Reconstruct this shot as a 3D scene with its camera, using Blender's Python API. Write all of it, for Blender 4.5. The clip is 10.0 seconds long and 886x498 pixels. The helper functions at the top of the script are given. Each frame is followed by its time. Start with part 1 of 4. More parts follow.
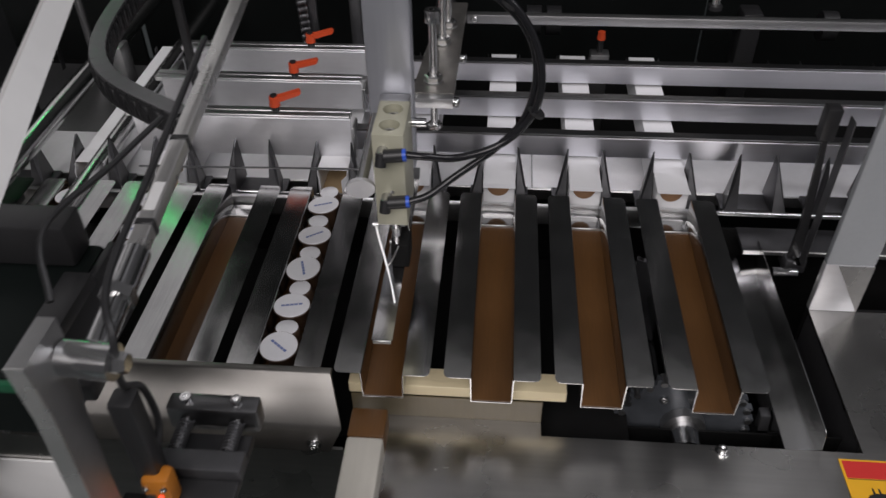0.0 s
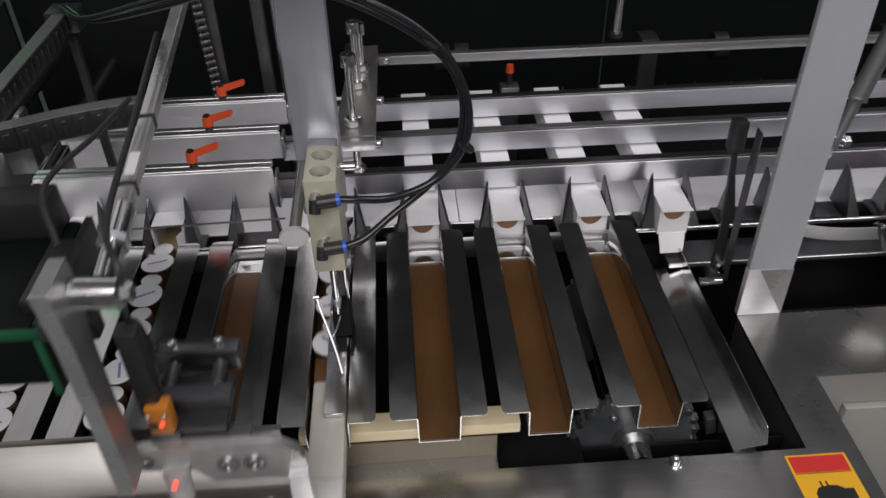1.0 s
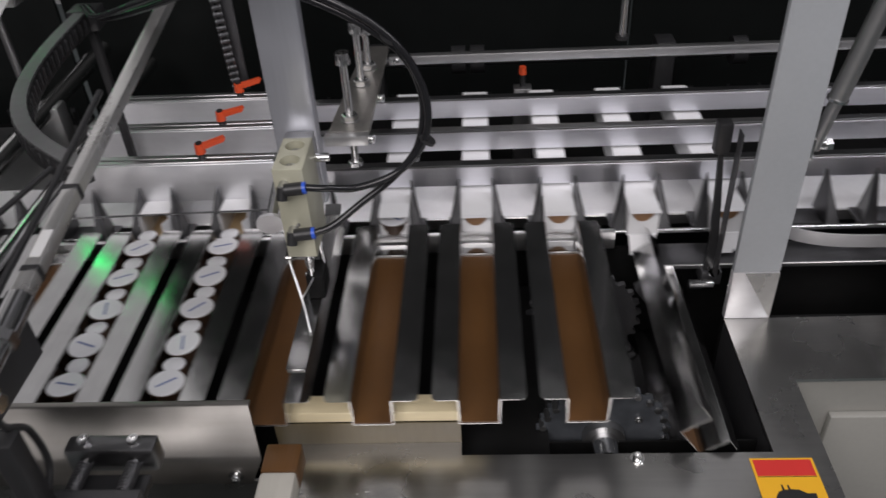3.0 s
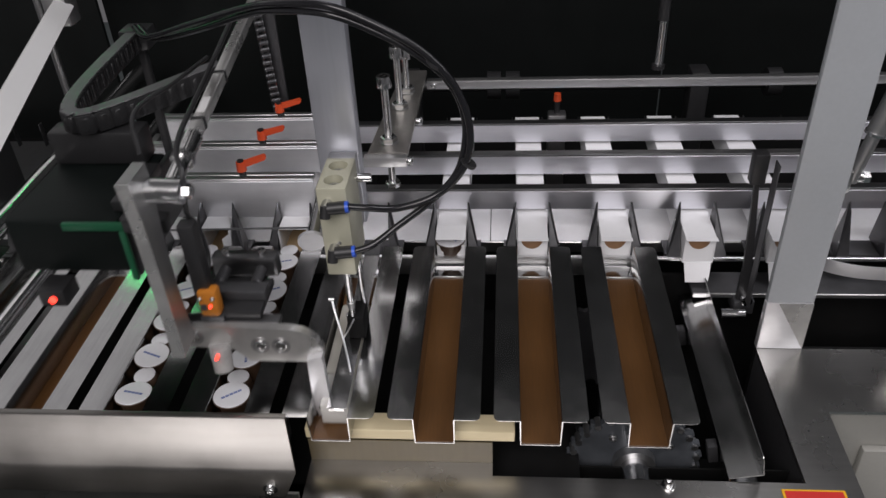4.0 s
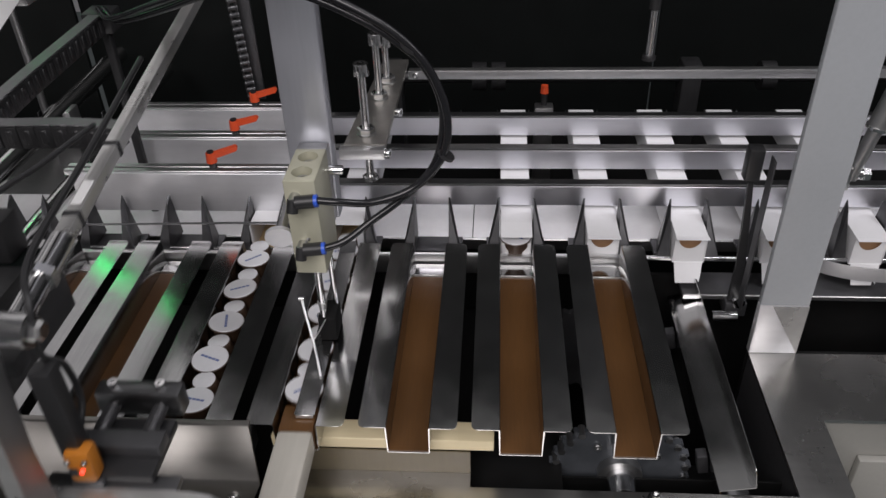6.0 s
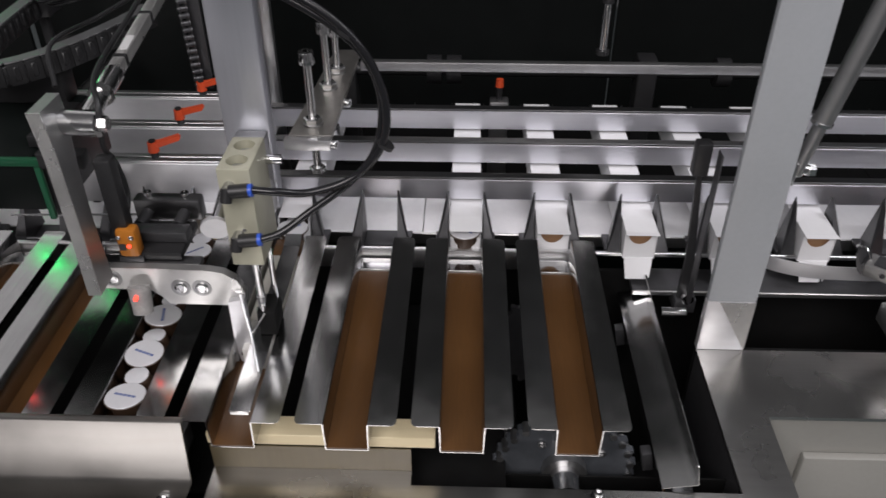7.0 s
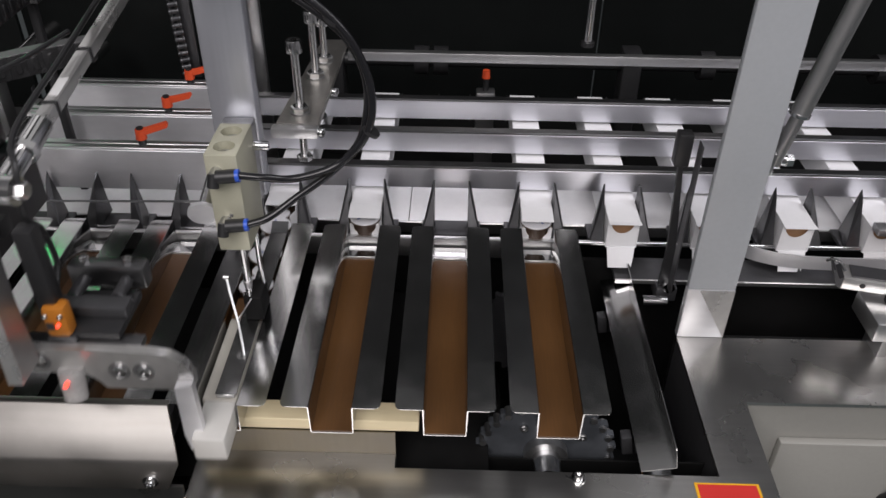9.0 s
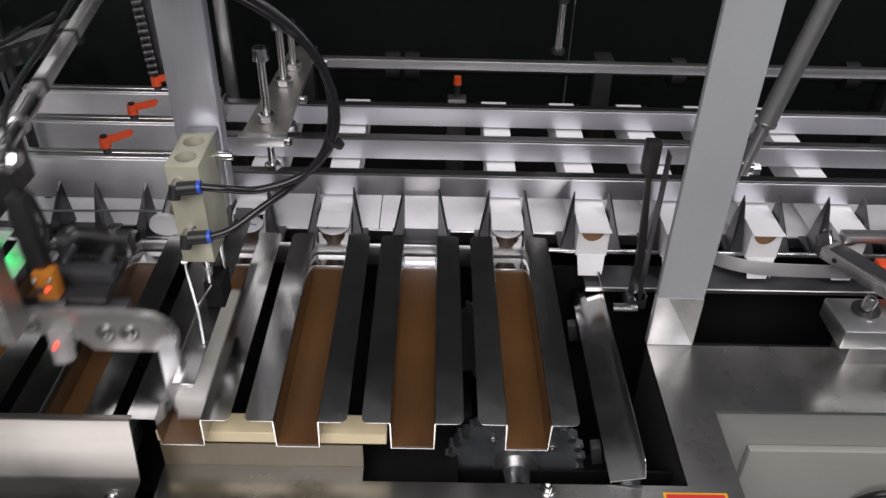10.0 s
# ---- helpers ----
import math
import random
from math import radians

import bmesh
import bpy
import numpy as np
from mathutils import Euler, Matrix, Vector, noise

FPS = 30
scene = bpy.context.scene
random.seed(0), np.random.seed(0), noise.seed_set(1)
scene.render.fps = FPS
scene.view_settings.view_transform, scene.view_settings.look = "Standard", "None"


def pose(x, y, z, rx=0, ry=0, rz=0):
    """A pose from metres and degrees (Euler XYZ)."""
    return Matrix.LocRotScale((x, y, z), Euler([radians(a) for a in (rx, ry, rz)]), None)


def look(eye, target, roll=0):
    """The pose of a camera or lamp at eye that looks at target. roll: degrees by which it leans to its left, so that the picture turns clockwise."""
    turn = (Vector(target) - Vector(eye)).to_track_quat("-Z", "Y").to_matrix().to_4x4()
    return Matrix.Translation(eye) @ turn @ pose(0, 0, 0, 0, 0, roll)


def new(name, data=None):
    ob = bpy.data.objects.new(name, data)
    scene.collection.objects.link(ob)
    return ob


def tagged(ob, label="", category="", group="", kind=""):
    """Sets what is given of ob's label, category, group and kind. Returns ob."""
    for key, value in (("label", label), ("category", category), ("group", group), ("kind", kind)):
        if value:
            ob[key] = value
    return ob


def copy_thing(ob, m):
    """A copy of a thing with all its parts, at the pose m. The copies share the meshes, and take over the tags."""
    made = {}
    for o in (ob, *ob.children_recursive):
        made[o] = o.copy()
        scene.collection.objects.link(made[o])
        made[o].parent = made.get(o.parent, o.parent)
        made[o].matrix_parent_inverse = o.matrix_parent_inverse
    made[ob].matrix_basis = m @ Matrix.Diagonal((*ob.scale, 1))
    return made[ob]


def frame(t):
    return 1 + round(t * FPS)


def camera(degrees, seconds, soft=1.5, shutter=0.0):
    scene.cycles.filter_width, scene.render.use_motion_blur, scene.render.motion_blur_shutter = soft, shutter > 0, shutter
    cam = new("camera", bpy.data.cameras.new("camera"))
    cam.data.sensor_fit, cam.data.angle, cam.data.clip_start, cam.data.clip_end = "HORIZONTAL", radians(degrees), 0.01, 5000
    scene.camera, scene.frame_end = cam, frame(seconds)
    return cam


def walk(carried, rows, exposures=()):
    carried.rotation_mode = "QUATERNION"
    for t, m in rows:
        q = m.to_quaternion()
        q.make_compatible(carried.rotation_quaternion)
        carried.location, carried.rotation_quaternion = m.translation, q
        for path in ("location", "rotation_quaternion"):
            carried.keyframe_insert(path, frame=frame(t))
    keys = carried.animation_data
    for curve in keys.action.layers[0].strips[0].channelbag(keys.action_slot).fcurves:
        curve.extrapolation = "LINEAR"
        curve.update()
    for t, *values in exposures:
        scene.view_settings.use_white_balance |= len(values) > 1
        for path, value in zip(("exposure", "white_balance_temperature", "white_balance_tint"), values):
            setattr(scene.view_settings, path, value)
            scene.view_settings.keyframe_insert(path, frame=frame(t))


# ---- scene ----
cam = camera(57.8, 10.0, shutter=0.5)
PATH = [
    (0, (0.106, -0.481, 0.561), (-0.024, 1.041, -0.73), -0.9),
    (0.5, (0.108, -0.476, 0.551), (0.068, 1.061, -0.727), -0.7),
    (1, (0.083, -0.479, 0.559), (0.167, 1.105, -0.659), -1.3),
    (1.5, (0.051, -0.496, 0.549), (0.214, 1.084, -0.666), -0.0),
    (2, (0.057, -0.506, 0.553), (0.24, 1.076, -0.656), 0.2),
    (2.5, (0.143, -0.502, 0.553), (0.212, 1.091, -0.654), -1.3),
    (3, (0.183, -0.511, 0.559), (0.083, 1.087, -0.639), -3.5),
    (3.2, (0.171, -0.518, 0.566), (0.046, 1.087, -0.62), -3.4),
    (4.3, (0.1686, -0.523, 0.5655), (0.0145, 1.109, -0.5805), -2.95),
    (4.5, (0.169, -0.52, 0.563), (0.016, 1.112, -0.583), -2.9),
    (5, (0.171, -0.503, 0.548), (0.027, 1.13, -0.598), -2.6),
    (5.5, (0.175, -0.493, 0.543), (0.038, 1.135, -0.61), -2.3),
    (5.7, (0.1765, -0.49, 0.5415), (0.042, 1.137, -0.6145), -2.2),
    (6.8, (0.193, -0.471, 0.536), (0.115, 1.154, -0.628), -0.7),
    (7, (0.203, -0.472, 0.526), (0.148, 1.154, -0.637), -0.1),
    (7.5, (0.215, -0.486, 0.526), (0.183, 1.132, -0.649), 0.3),
    (8, (0.209, -0.495, 0.527), (0.17, 1.122, -0.651), 0.3),
    (8.5, (0.203, -0.492, 0.525), (0.164, 1.123, -0.654), 0.5),
    (9, (0.207, -0.485, 0.527), (0.181, 1.133, -0.648), 0.8),
    (9.5, (0.212, -0.477, 0.53), (0.218, 1.141, -0.645), 1.3),
    (10, (0.218, -0.475, 0.53), (0.243, 1.147, -0.641), 1.6),
]
walk(cam, [(t, look(eye, target, roll)) for t, eye, target, roll in PATH],
     [(0, -0.40), (0.6, -0.38), (1.1, -0.18), (1.7, -0.02), (2.2, -0.03), (3.2, -0.14), (4.5, -0.18), (5.1, -0.24), (5.7, -0.16), (7.0, -0.05), (8.0, 0.02), (10, 0.03)])

# ---- light ----
world = bpy.data.worlds.new("room_air")
scene.world = world
world.use_nodes = True
world.node_tree.nodes["Background"].inputs[0].default_value = (0.75, 0.85, 1.0, 1)
world.node_tree.nodes["Background"].inputs[1].default_value = 0.01


def lamp(name, eye, target, sx, sy, watts, colour):
    data = bpy.data.lights.new(name, "AREA")
    data.shape, data.size, data.size_y, data.energy, data.color = "RECTANGLE", sx, sy, watts, colour
    ob = new(name, data)
    ob.matrix_world = look(eye, target)
    return ob


# workshop tube lights over and behind the operator
lamp("ceiling_tube_front", (-0.3, -2.3, 2.45), (0.0, 0.1, 0), 2.6, 2.0, 110, (1.0, 0.945, 0.955))
lamp("ceiling_tube_left", (-2.1, 2.0, 2.4), (-0.2, 0.2, 0), 2.8, 3.6, 15, (1.0, 0.96, 0.98))
lamp("ceiling_tube_rear", (-0.1, 2.5, 2.6), (0.0, 0.0, 0), 3.0, 1.2, 4.5, (1.0, 0.97, 0.97))
lamp("ceiling_tube_right", (1.9, -0.3, 2.3), (0.3, 0.3, 0), 0.5, 2.2, 32, (0.97, 0.95, 1.0))
# ---- materials ----


def mat(name, base, rough=0.5, metal=0.0, grain=0.08, scale=60.0, stretch=(1, 1, 1), rough_var=0.1, bump=0.0, spec=0.5, coat=0.0, stain=0.12, stain_scale=7.0, aniso=0.0):
    m = bpy.data.materials.new(name)
    m.use_nodes = True
    nt = m.node_tree
    b = nt.nodes["Principled BSDF"]
    b.inputs["Metallic"].default_value = metal
    b.inputs["Specular IOR Level"].default_value = spec
    b.inputs["Coat Weight"].default_value = coat
    b.inputs["Anisotropic"].default_value = aniso
    tc = nt.nodes.new("ShaderNodeTexCoord")
    mp = nt.nodes.new("ShaderNodeMapping")
    mp.inputs["Scale"].default_value = stretch
    nt.links.new(tc.outputs["Object"], mp.inputs[0])
    fine = nt.nodes.new("ShaderNodeTexNoise")
    fine.inputs["Scale"].default_value, fine.inputs["Detail"].default_value = scale, 5
    nt.links.new(mp.outputs[0], fine.inputs["Vector"])
    big = nt.nodes.new("ShaderNodeTexNoise")
    big.inputs["Scale"].default_value, big.inputs["Detail"].default_value = stain_scale, 4
    nt.links.new(tc.outputs["Object"], big.inputs["Vector"])
    info = nt.nodes.new("ShaderNodeObjectInfo")
    add = nt.nodes.new("ShaderNodeMath")
    add.operation = "MULTIPLY_ADD"
    nt.links.new(fine.outputs[0], add.inputs[0])
    add.inputs[1].default_value, add.inputs[2].default_value = grain * 2, 1 - grain
    add2 = nt.nodes.new("ShaderNodeMath")
    add2.operation = "MULTIPLY_ADD"
    nt.links.new(big.outputs[0], add2.inputs[0])
    add2.inputs[1].default_value, add2.inputs[2].default_value = stain * 2, 1 - stain
    mul = nt.nodes.new("ShaderNodeMath")
    mul.operation = "MULTIPLY"
    nt.links.new(add.outputs[0], mul.inputs[0])
    nt.links.new(add2.outputs[0], mul.inputs[1])
    own = nt.nodes.new("ShaderNodeMath")
    own.operation = "MULTIPLY_ADD"
    nt.links.new(info.outputs["Random"], own.inputs[0])
    own.inputs[1].default_value, own.inputs[2].default_value = 0.08, 0.96
    mul2 = nt.nodes.new("ShaderNodeMath")
    mul2.operation = "MULTIPLY"
    nt.links.new(mul.outputs[0], mul2.inputs[0])
    nt.links.new(own.outputs[0], mul2.inputs[1])
    col = nt.nodes.new("ShaderNodeMix")
    col.data_type, col.blend_type = "RGBA", "MULTIPLY"
    col.inputs[0].default_value = 1.0
    col.inputs[6].default_value = (*base, 1)
    nt.links.new(mul2.outputs[0], col.inputs[7])
    nt.links.new(col.outputs[2], b.inputs["Base Color"])
    rg = nt.nodes.new("ShaderNodeMath")
    rg.operation = "MULTIPLY_ADD"
    rg.use_clamp = True
    nt.links.new(big.outputs[0], rg.inputs[0])
    rg.inputs[1].default_value, rg.inputs[2].default_value = rough_var * 2, rough - rough_var
    nt.links.new(rg.outputs[0], b.inputs["Roughness"])
    if bump:
        bp = nt.nodes.new("ShaderNodeBump")
        bp.inputs["Strength"].default_value, bp.inputs["Distance"].default_value = bump, 0.0006
        nt.links.new(fine.outputs[0], bp.inputs["Height"])
        nt.links.new(bp.outputs[0], b.inputs["Normal"])
    return m


def glow(name, colour, strength):
    m = bpy.data.materials.new(name)
    m.use_nodes = True
    b = m.node_tree.nodes["Principled BSDF"]
    b.inputs["Base Color"].default_value = (*colour, 1)
    b.inputs["Emission Color"].default_value = (*colour, 1)
    b.inputs["Emission Strength"].default_value = strength
    return m


STEEL = mat("brushed_stainless", (0.60, 0.60, 0.60), 0.30, 1.0, 0.10, 90, (0.15, 3, 3), 0.08, 0.05)
TRAY = mat("tray_stainless", (0.48, 0.48, 0.48), 0.16, 1.0, 0.14, 120, (4, 0.12, 4), 0.11, 0.04, stain=0.26, stain_scale=20)
RAIL = mat("satin_rail_steel", (0.86, 0.86, 0.91), 0.34, 1.0, 0.05, 70, (0.1, 3, 3), 0.06, 0.03)
POLISHED = mat("polished_steel", (0.68, 0.68, 0.68), 0.16, 1.0, 0.06, 60, (1, 1, 1), 0.06)
TABLE = mat("worktable_stainless", (0.60, 0.59, 0.57), 0.28, 1.0, 0.12, 60, (0.12, 3, 3), 0.12, 0.05, stain=0.28, stain_scale=11)
DOOR = mat("warm_grey_door_paint", (0.31, 0.305, 0.28), 0.42, 0.0, 0.05, 200, (1, 1, 1), 0.06, 0.06)
DISC = mat("blue_grey_wheel_paint", (0.085, 0.092, 0.102), 0.34, 0.3, 0.25, 60, (1, 1, 1), 0.16, 0.05, stain=0.45, stain_scale=30)
GUARD = mat("worn_guard_stainless", (0.275, 0.264, 0.248), 0.38, 1.0, 0.12, 50, (0.15, 2, 2), 0.16, 0.05, stain=0.42, stain_scale=13.0)
DULL = mat("dull_milled_steel", (0.45, 0.45, 0.45), 0.42, 1.0, 0.10, 90, (1, 1, 1), 0.1, 0.05)
ALU = mat("milled_aluminium", (0.74, 0.74, 0.74), 0.36, 1.0, 0.06, 80, (1, 1, 1), 0.08, 0.04)
PAINT = mat("grey_powder_paint", (0.40, 0.42, 0.44), 0.45, 0.0, 0.05, 220, (1, 1, 1), 0.06, 0.06)
COLUMN = mat("blue_grey_satin_steel", (0.42, 0.43, 0.47), 0.36, 0.55, 0.08, 90, (3, 3, 0.15), 0.10, 0.04, stain=0.15)
WARMSTEEL = mat("oiled_warm_steel", (0.40, 0.385, 0.36), 0.40, 0.9, 0.12, 90, (1, 1, 1), 0.12, 0.05, stain=0.25, stain_scale=30)
DARKSTEEL = mat("blackened_steel", (0.10, 0.10, 0.105), 0.45, 0.7, 0.15, 80, (1, 1, 1), 0.1, 0.05)
BARSTEEL = mat("worn_bright_steel", (0.66, 0.655, 0.64), 0.30, 0.85, 0.10, 90, (1, 1, 1), 0.14, 0.05, stain=0.25, stain_scale=22)
FIN = mat("dark_spring_steel", (0.22, 0.22, 0.225), 0.36, 1.0, 0.12, 80, (1, 1, 1), 0.1)
LUGSTEEL = mat("oiled_lug_steel", (0.115, 0.115, 0.12), 0.40, 1.0, 0.15, 80, (1, 1, 1), 0.12, stain=0.3, stain_scale=25)
CREAM = mat("cream_anodised_metal", (0.50, 0.49, 0.38), 0.42, 0.25, 0.05, 140, (1, 1, 1), 0.05, 0.04)
BLACK = mat("black_plastic", (0.018, 0.018, 0.019), 0.42, 0.0, 0.2, 90, (1, 1, 1), 0.1, 0.05)
CHAIN_GREY = mat("worn_grey_nylon", (0.10, 0.10, 0.103), 0.4, 0.0, 0.2, 90, (1, 1, 1), 0.1, 0.06)
HOSE = mat("black_hose", (0.012, 0.012, 0.014), 0.22, 0.0, 0.1, 90, (1, 1, 1), 0.05)
# near-black, so the deep shade of the pit sits in the colour
PIT = mat("near_black_matte", (0.008, 0.008, 0.008), 0.6, 0.0, 0.3, 50, (1, 1, 1), 0.15, 0.1, spec=0.15)
PANEL = mat("tinted_black_panel", (0.007, 0.008, 0.0078), 0.45, 0.0, 0.2, 20, (1, 1, 1), 0.1, spec=0.12)
CARD = mat("white_carton_board", (0.80, 0.80, 0.81), 0.6, 0.0, 0.03, 150, (1, 1, 1), 0.05, 0.03, stain=0.03)
# beige and mottling stand in for ivory and brown mirrored in the apron
BEIGE = mat("beige_reflection_tone", (0.125, 0.102, 0.060), 0.40, 0.0, 0.16, 60, (3, 1, 0.3), 0.14, 0.04, stain=0.5, stain_scale=12)
MATTE_ALU = mat("bead_blasted_aluminium", (0.82, 0.82, 0.84), 0.42, 0.75, 0.07, 120, (0.3, 1, 1), 0.10, 0.05, stain=0.16, stain_scale=14)
BED = mat("pale_slide_bed", (0.86, 0.86, 0.87), 0.38, 0.35, 0.05, 120, (1, 1, 1), 0.08, 0.03)
TAN = mat("tan_board_inside", (0.52, 0.38, 0.22), 0.75, 0.0, 0.06, 150)
KRAFT = mat("kraft_inside", (0.46, 0.27, 0.15), 0.8, 0.0, 0.1, 160, (1, 1, 1), 0.05, 0.05)
BROWN = mat("brown_bakelite", (0.096, 0.0435, 0.0130), 0.34, 0.0, 0.20, 120, (4, 0.3, 4), 0.12, 0.05, stain=0.32, stain_scale=14)
MILKY = mat("milky_grey_plastic", (0.34, 0.33, 0.32), 0.25, 0.0, 0.25, 90, (1, 1, 1), 0.15, 0.05, stain=0.35, stain_scale=60)
BLOCK = mat("ivory_pusher_plastic", (0.48, 0.46, 0.41), 0.35, 0.0, 0.12, 60, (2, 0.2, 2), 0.12, 0.05, stain=0.25, stain_scale=16)
NYLON = mat("white_nylon", (0.56, 0.55, 0.52), 0.42, 0.0, 0.05, 90, (1, 1, 1), 0.06, 0.05)
IVORY = mat("ivory_guide_plastic", (0.80, 0.69, 0.45), 0.45, 0.0, 0.1, 60, (0.4, 2, 2), 0.08, 0.05)
ORANGE = mat("red_orange_plastic", (0.72, 0.085, 0.025), 0.38, 0.0, 0.05, 90)
AMBER = mat("amber_sensor_plastic", (0.48, 0.17, 0.02), 0.32, 0.0, 0.08, 90)
BLUE = mat("blue_ring_plastic", (0.03, 0.10, 0.55), 0.35, 0.0, 0.05, 90)
FOIL = mat("white_lid_foil", (0.72, 0.72, 0.74), 0.36, 0.15, 0.05, 200, (1, 1, 1), 0.08, 0.08)
POD = mat("dark_brown_pod_cup", (0.050, 0.028, 0.016), 0.45, 0.0, 0.04, 150)
INK = mat("blue_print", (0.14, 0.18, 0.36), 0.5)
YELLOW = mat("yellow_sticker", (0.80, 0.42, 0.02), 0.45, 0.0, 0.04, 90)
RED = mat("red_sticker", (0.62, 0.035, 0.03), 0.45, 0.0, 0.04, 90)
GREEN = mat("dark_green_paint", (0.006, 0.085, 0.036), 0.45, 0.0, 0.1, 60)
CASTGREEN = mat("black_green_housing_paint", (0.003, 0.005, 0.0045), 0.55, 0.0, 0.15, 60, spec=0.2)
WHITE = mat("white_enamel", (0.78, 0.78, 0.77), 0.35, 0.0, 0.04, 40)
WALL = mat("workshop_wall", (0.45, 0.45, 0.46), 0.8, 0.0, 0.05, 20)
FLOOR = mat("workshop_floor", (0.10, 0.12, 0.12), 0.55, 0.0, 0.1, 12)
LED_RED = glow("red_led", (1.0, 0.05, 0.03), 3.5)
LED_GREEN = glow("green_led", (0.01, 1.0, 0.20), 11)
LED_GREEN_DIM = glow("green_led_dim", (0.01, 1.0, 0.20), 6)
LED_GREEN_FAINT = glow("green_led_faint", (0.01, 1.0, 0.20), 2.0)

# ---- mesh helpers ----


def box(bm, a, b, bevel=0.0, seg=2, m=None):
    c = [(p + q) / 2 for p, q in zip(a, b)]
    s = [abs(q - p) for p, q in zip(a, b)]
    mm = Matrix.Translation(c) @ Matrix.Diagonal((*s, 1))
    if m is not None:
        mm = m @ mm
    vs = bmesh.ops.create_cube(bm, size=1, matrix=mm)["verts"]
    if bevel:
        es = list({e for v in vs for e in v.link_edges})
        bmesh.ops.bevel(bm, geom=es, offset=bevel, segments=seg, profile=0.5, affect="EDGES")
    return bm


def cyl(bm, p0, p1, r, r2=None, n=24):
    p0, p1 = Vector(p0), Vector(p1)
    d = p1 - p0
    q = d.to_track_quat("Z", "Y").to_matrix().to_4x4()
    bmesh.ops.create_cone(bm, cap_ends=True, segments=n, radius1=r, radius2=r if r2 is None else r2, depth=d.length, matrix=Matrix.Translation((p0 + p1) / 2) @ q)
    return bm


def ball(bm, c, r, n=16):
    bmesh.ops.create_uvsphere(bm, u_segments=n, v_segments=n // 2, radius=r, matrix=Matrix.Translation(c))
    return bm


def smooth_path(pts, steps=8):
    """A Catmull-Rom line through a few points."""
    pts = [Vector(p) for p in pts]
    full = [pts[0] * 2 - pts[1], *pts, pts[-1] * 2 - pts[-2]]
    out = []
    for a, b, c, d in zip(full, full[1:], full[2:], full[3:]):
        for i in range(steps):
            t = i / steps
            out.append(0.5 * ((2 * b) + (c - a) * t + (2 * a - 5 * b + 4 * c - d) * t * t + (3 * b - a - 3 * c + d) * t ** 3))
    return out + [pts[-1]]


def sweep(bm, pts, r, n=12, steps=8):
    path = smooth_path(pts, steps) if steps else [Vector(p) for p in pts]
    up = Vector((0, 0, 1)) if abs((path[1] - path[0]).normalized().z) < 0.9 else Vector((0, 1, 0))
    rings = []
    for i, p in enumerate(path):
        d = (path[min(i + 1, len(path) - 1)] - path[max(i - 1, 0)]).normalized()
        side = d.cross(up).normalized()
        up = side.cross(d).normalized()
        rings.append([bm.verts.new(p + r * (math.cos(2 * math.pi * k / n) * side + math.sin(2 * math.pi * k / n) * up)) for k in range(n)])
    for a, b in zip(rings, rings[1:]):
        for k in range(n):
            bm.faces.new((a[k], a[(k + 1) % n], b[(k + 1) % n], b[k]))
    bm.faces.new(rings[0][::-1])
    bm.faces.new(rings[-1])
    return bm


def prism(bm, poly, to3, lo, hi):
    """Extrude a closed outline from lo to hi; to3 turns (u, v, w) into a place."""
    a = [bm.verts.new(to3(u, v, lo)) for u, v in poly]
    b = [bm.verts.new(to3(u, v, hi)) for u, v in poly]
    n = len(poly)
    for i in range(n):
        bm.faces.new((a[i], a[(i + 1) % n], b[(i + 1) % n], b[i]))
    bm.faces.new(a[::-1])
    bm.faces.new(b)
    return bm


def along_x(u, v, w):
    return (w, u, v)


def along_y(u, v, w):
    return (u, w, v)


def along_z(u, v, w):
    return (u, v, w)


def lathe(bm, prof, n=32, m=None):
    rings = []
    for r, z in prof:
        rings.append([bm.verts.new((r * math.cos(2 * math.pi * k / n), r * math.sin(2 * math.pi * k / n), z)) for k in range(n)])
    for a, b in zip(rings, rings[1:]):
        for k in range(n):
            bm.faces.new((a[k], a[(k + 1) % n], b[(k + 1) % n], b[k]))
    bm.faces.new(rings[0][::-1])
    bm.faces.new(rings[-1])
    if m is not None:
        bmesh.ops.transform(bm, matrix=m, verts=bm.verts)
    return bm


def bolt(bm, c, axis, r=0.004, h=0.004, socket=True):
    """A socket-head screw: head with a recessed socket, standing out along axis."""
    c, axis = Vector(c), Vector(axis).normalized()
    prof = [(r * 1.0, 0), (r, h * 0.85), (r * 0.9, h), (r * 0.5, h), (r * 0.48, h * 0.45)] if socket else [(r * 1.15, 0), (r * 1.15, h * 0.8), (r * 0.95, h)]
    n = 20 if socket else 6
    tmp = bmesh.new()
    lathe(tmp, prof, n, Matrix.Translation(c) @ axis.to_track_quat("Z", "Y").to_matrix().to_4x4())
    mesh = bpy.data.meshes.new("tmp")
    tmp.to_mesh(mesh)
    tmp.free()
    bm.from_mesh(mesh)
    bpy.data.meshes.remove(mesh)
    return bm


def finish(name, bm, material, angle=38):
    bmesh.ops.recalc_face_normals(bm, faces=bm.faces)
    mesh = bpy.data.meshes.new(name)
    bm.to_mesh(mesh)
    bm.free()
    mesh.materials.append(material)
    mesh.shade_smooth()
    mesh.set_sharp_from_angle(angle=radians(angle))
    return mesh


def part(name, bm, material, parent, label=""):
    ob = new(name, finish(name, bm, material))
    ob.parent = parent
    if label:
        ob["label"] = label
    return ob


def thing(name, label, category, at=(0, 0, 0), group="", kind=""):
    ob = new(name)
    ob.location = at
    ob.empty_display_size = 0.02
    return tagged(ob, label, category, group, kind)


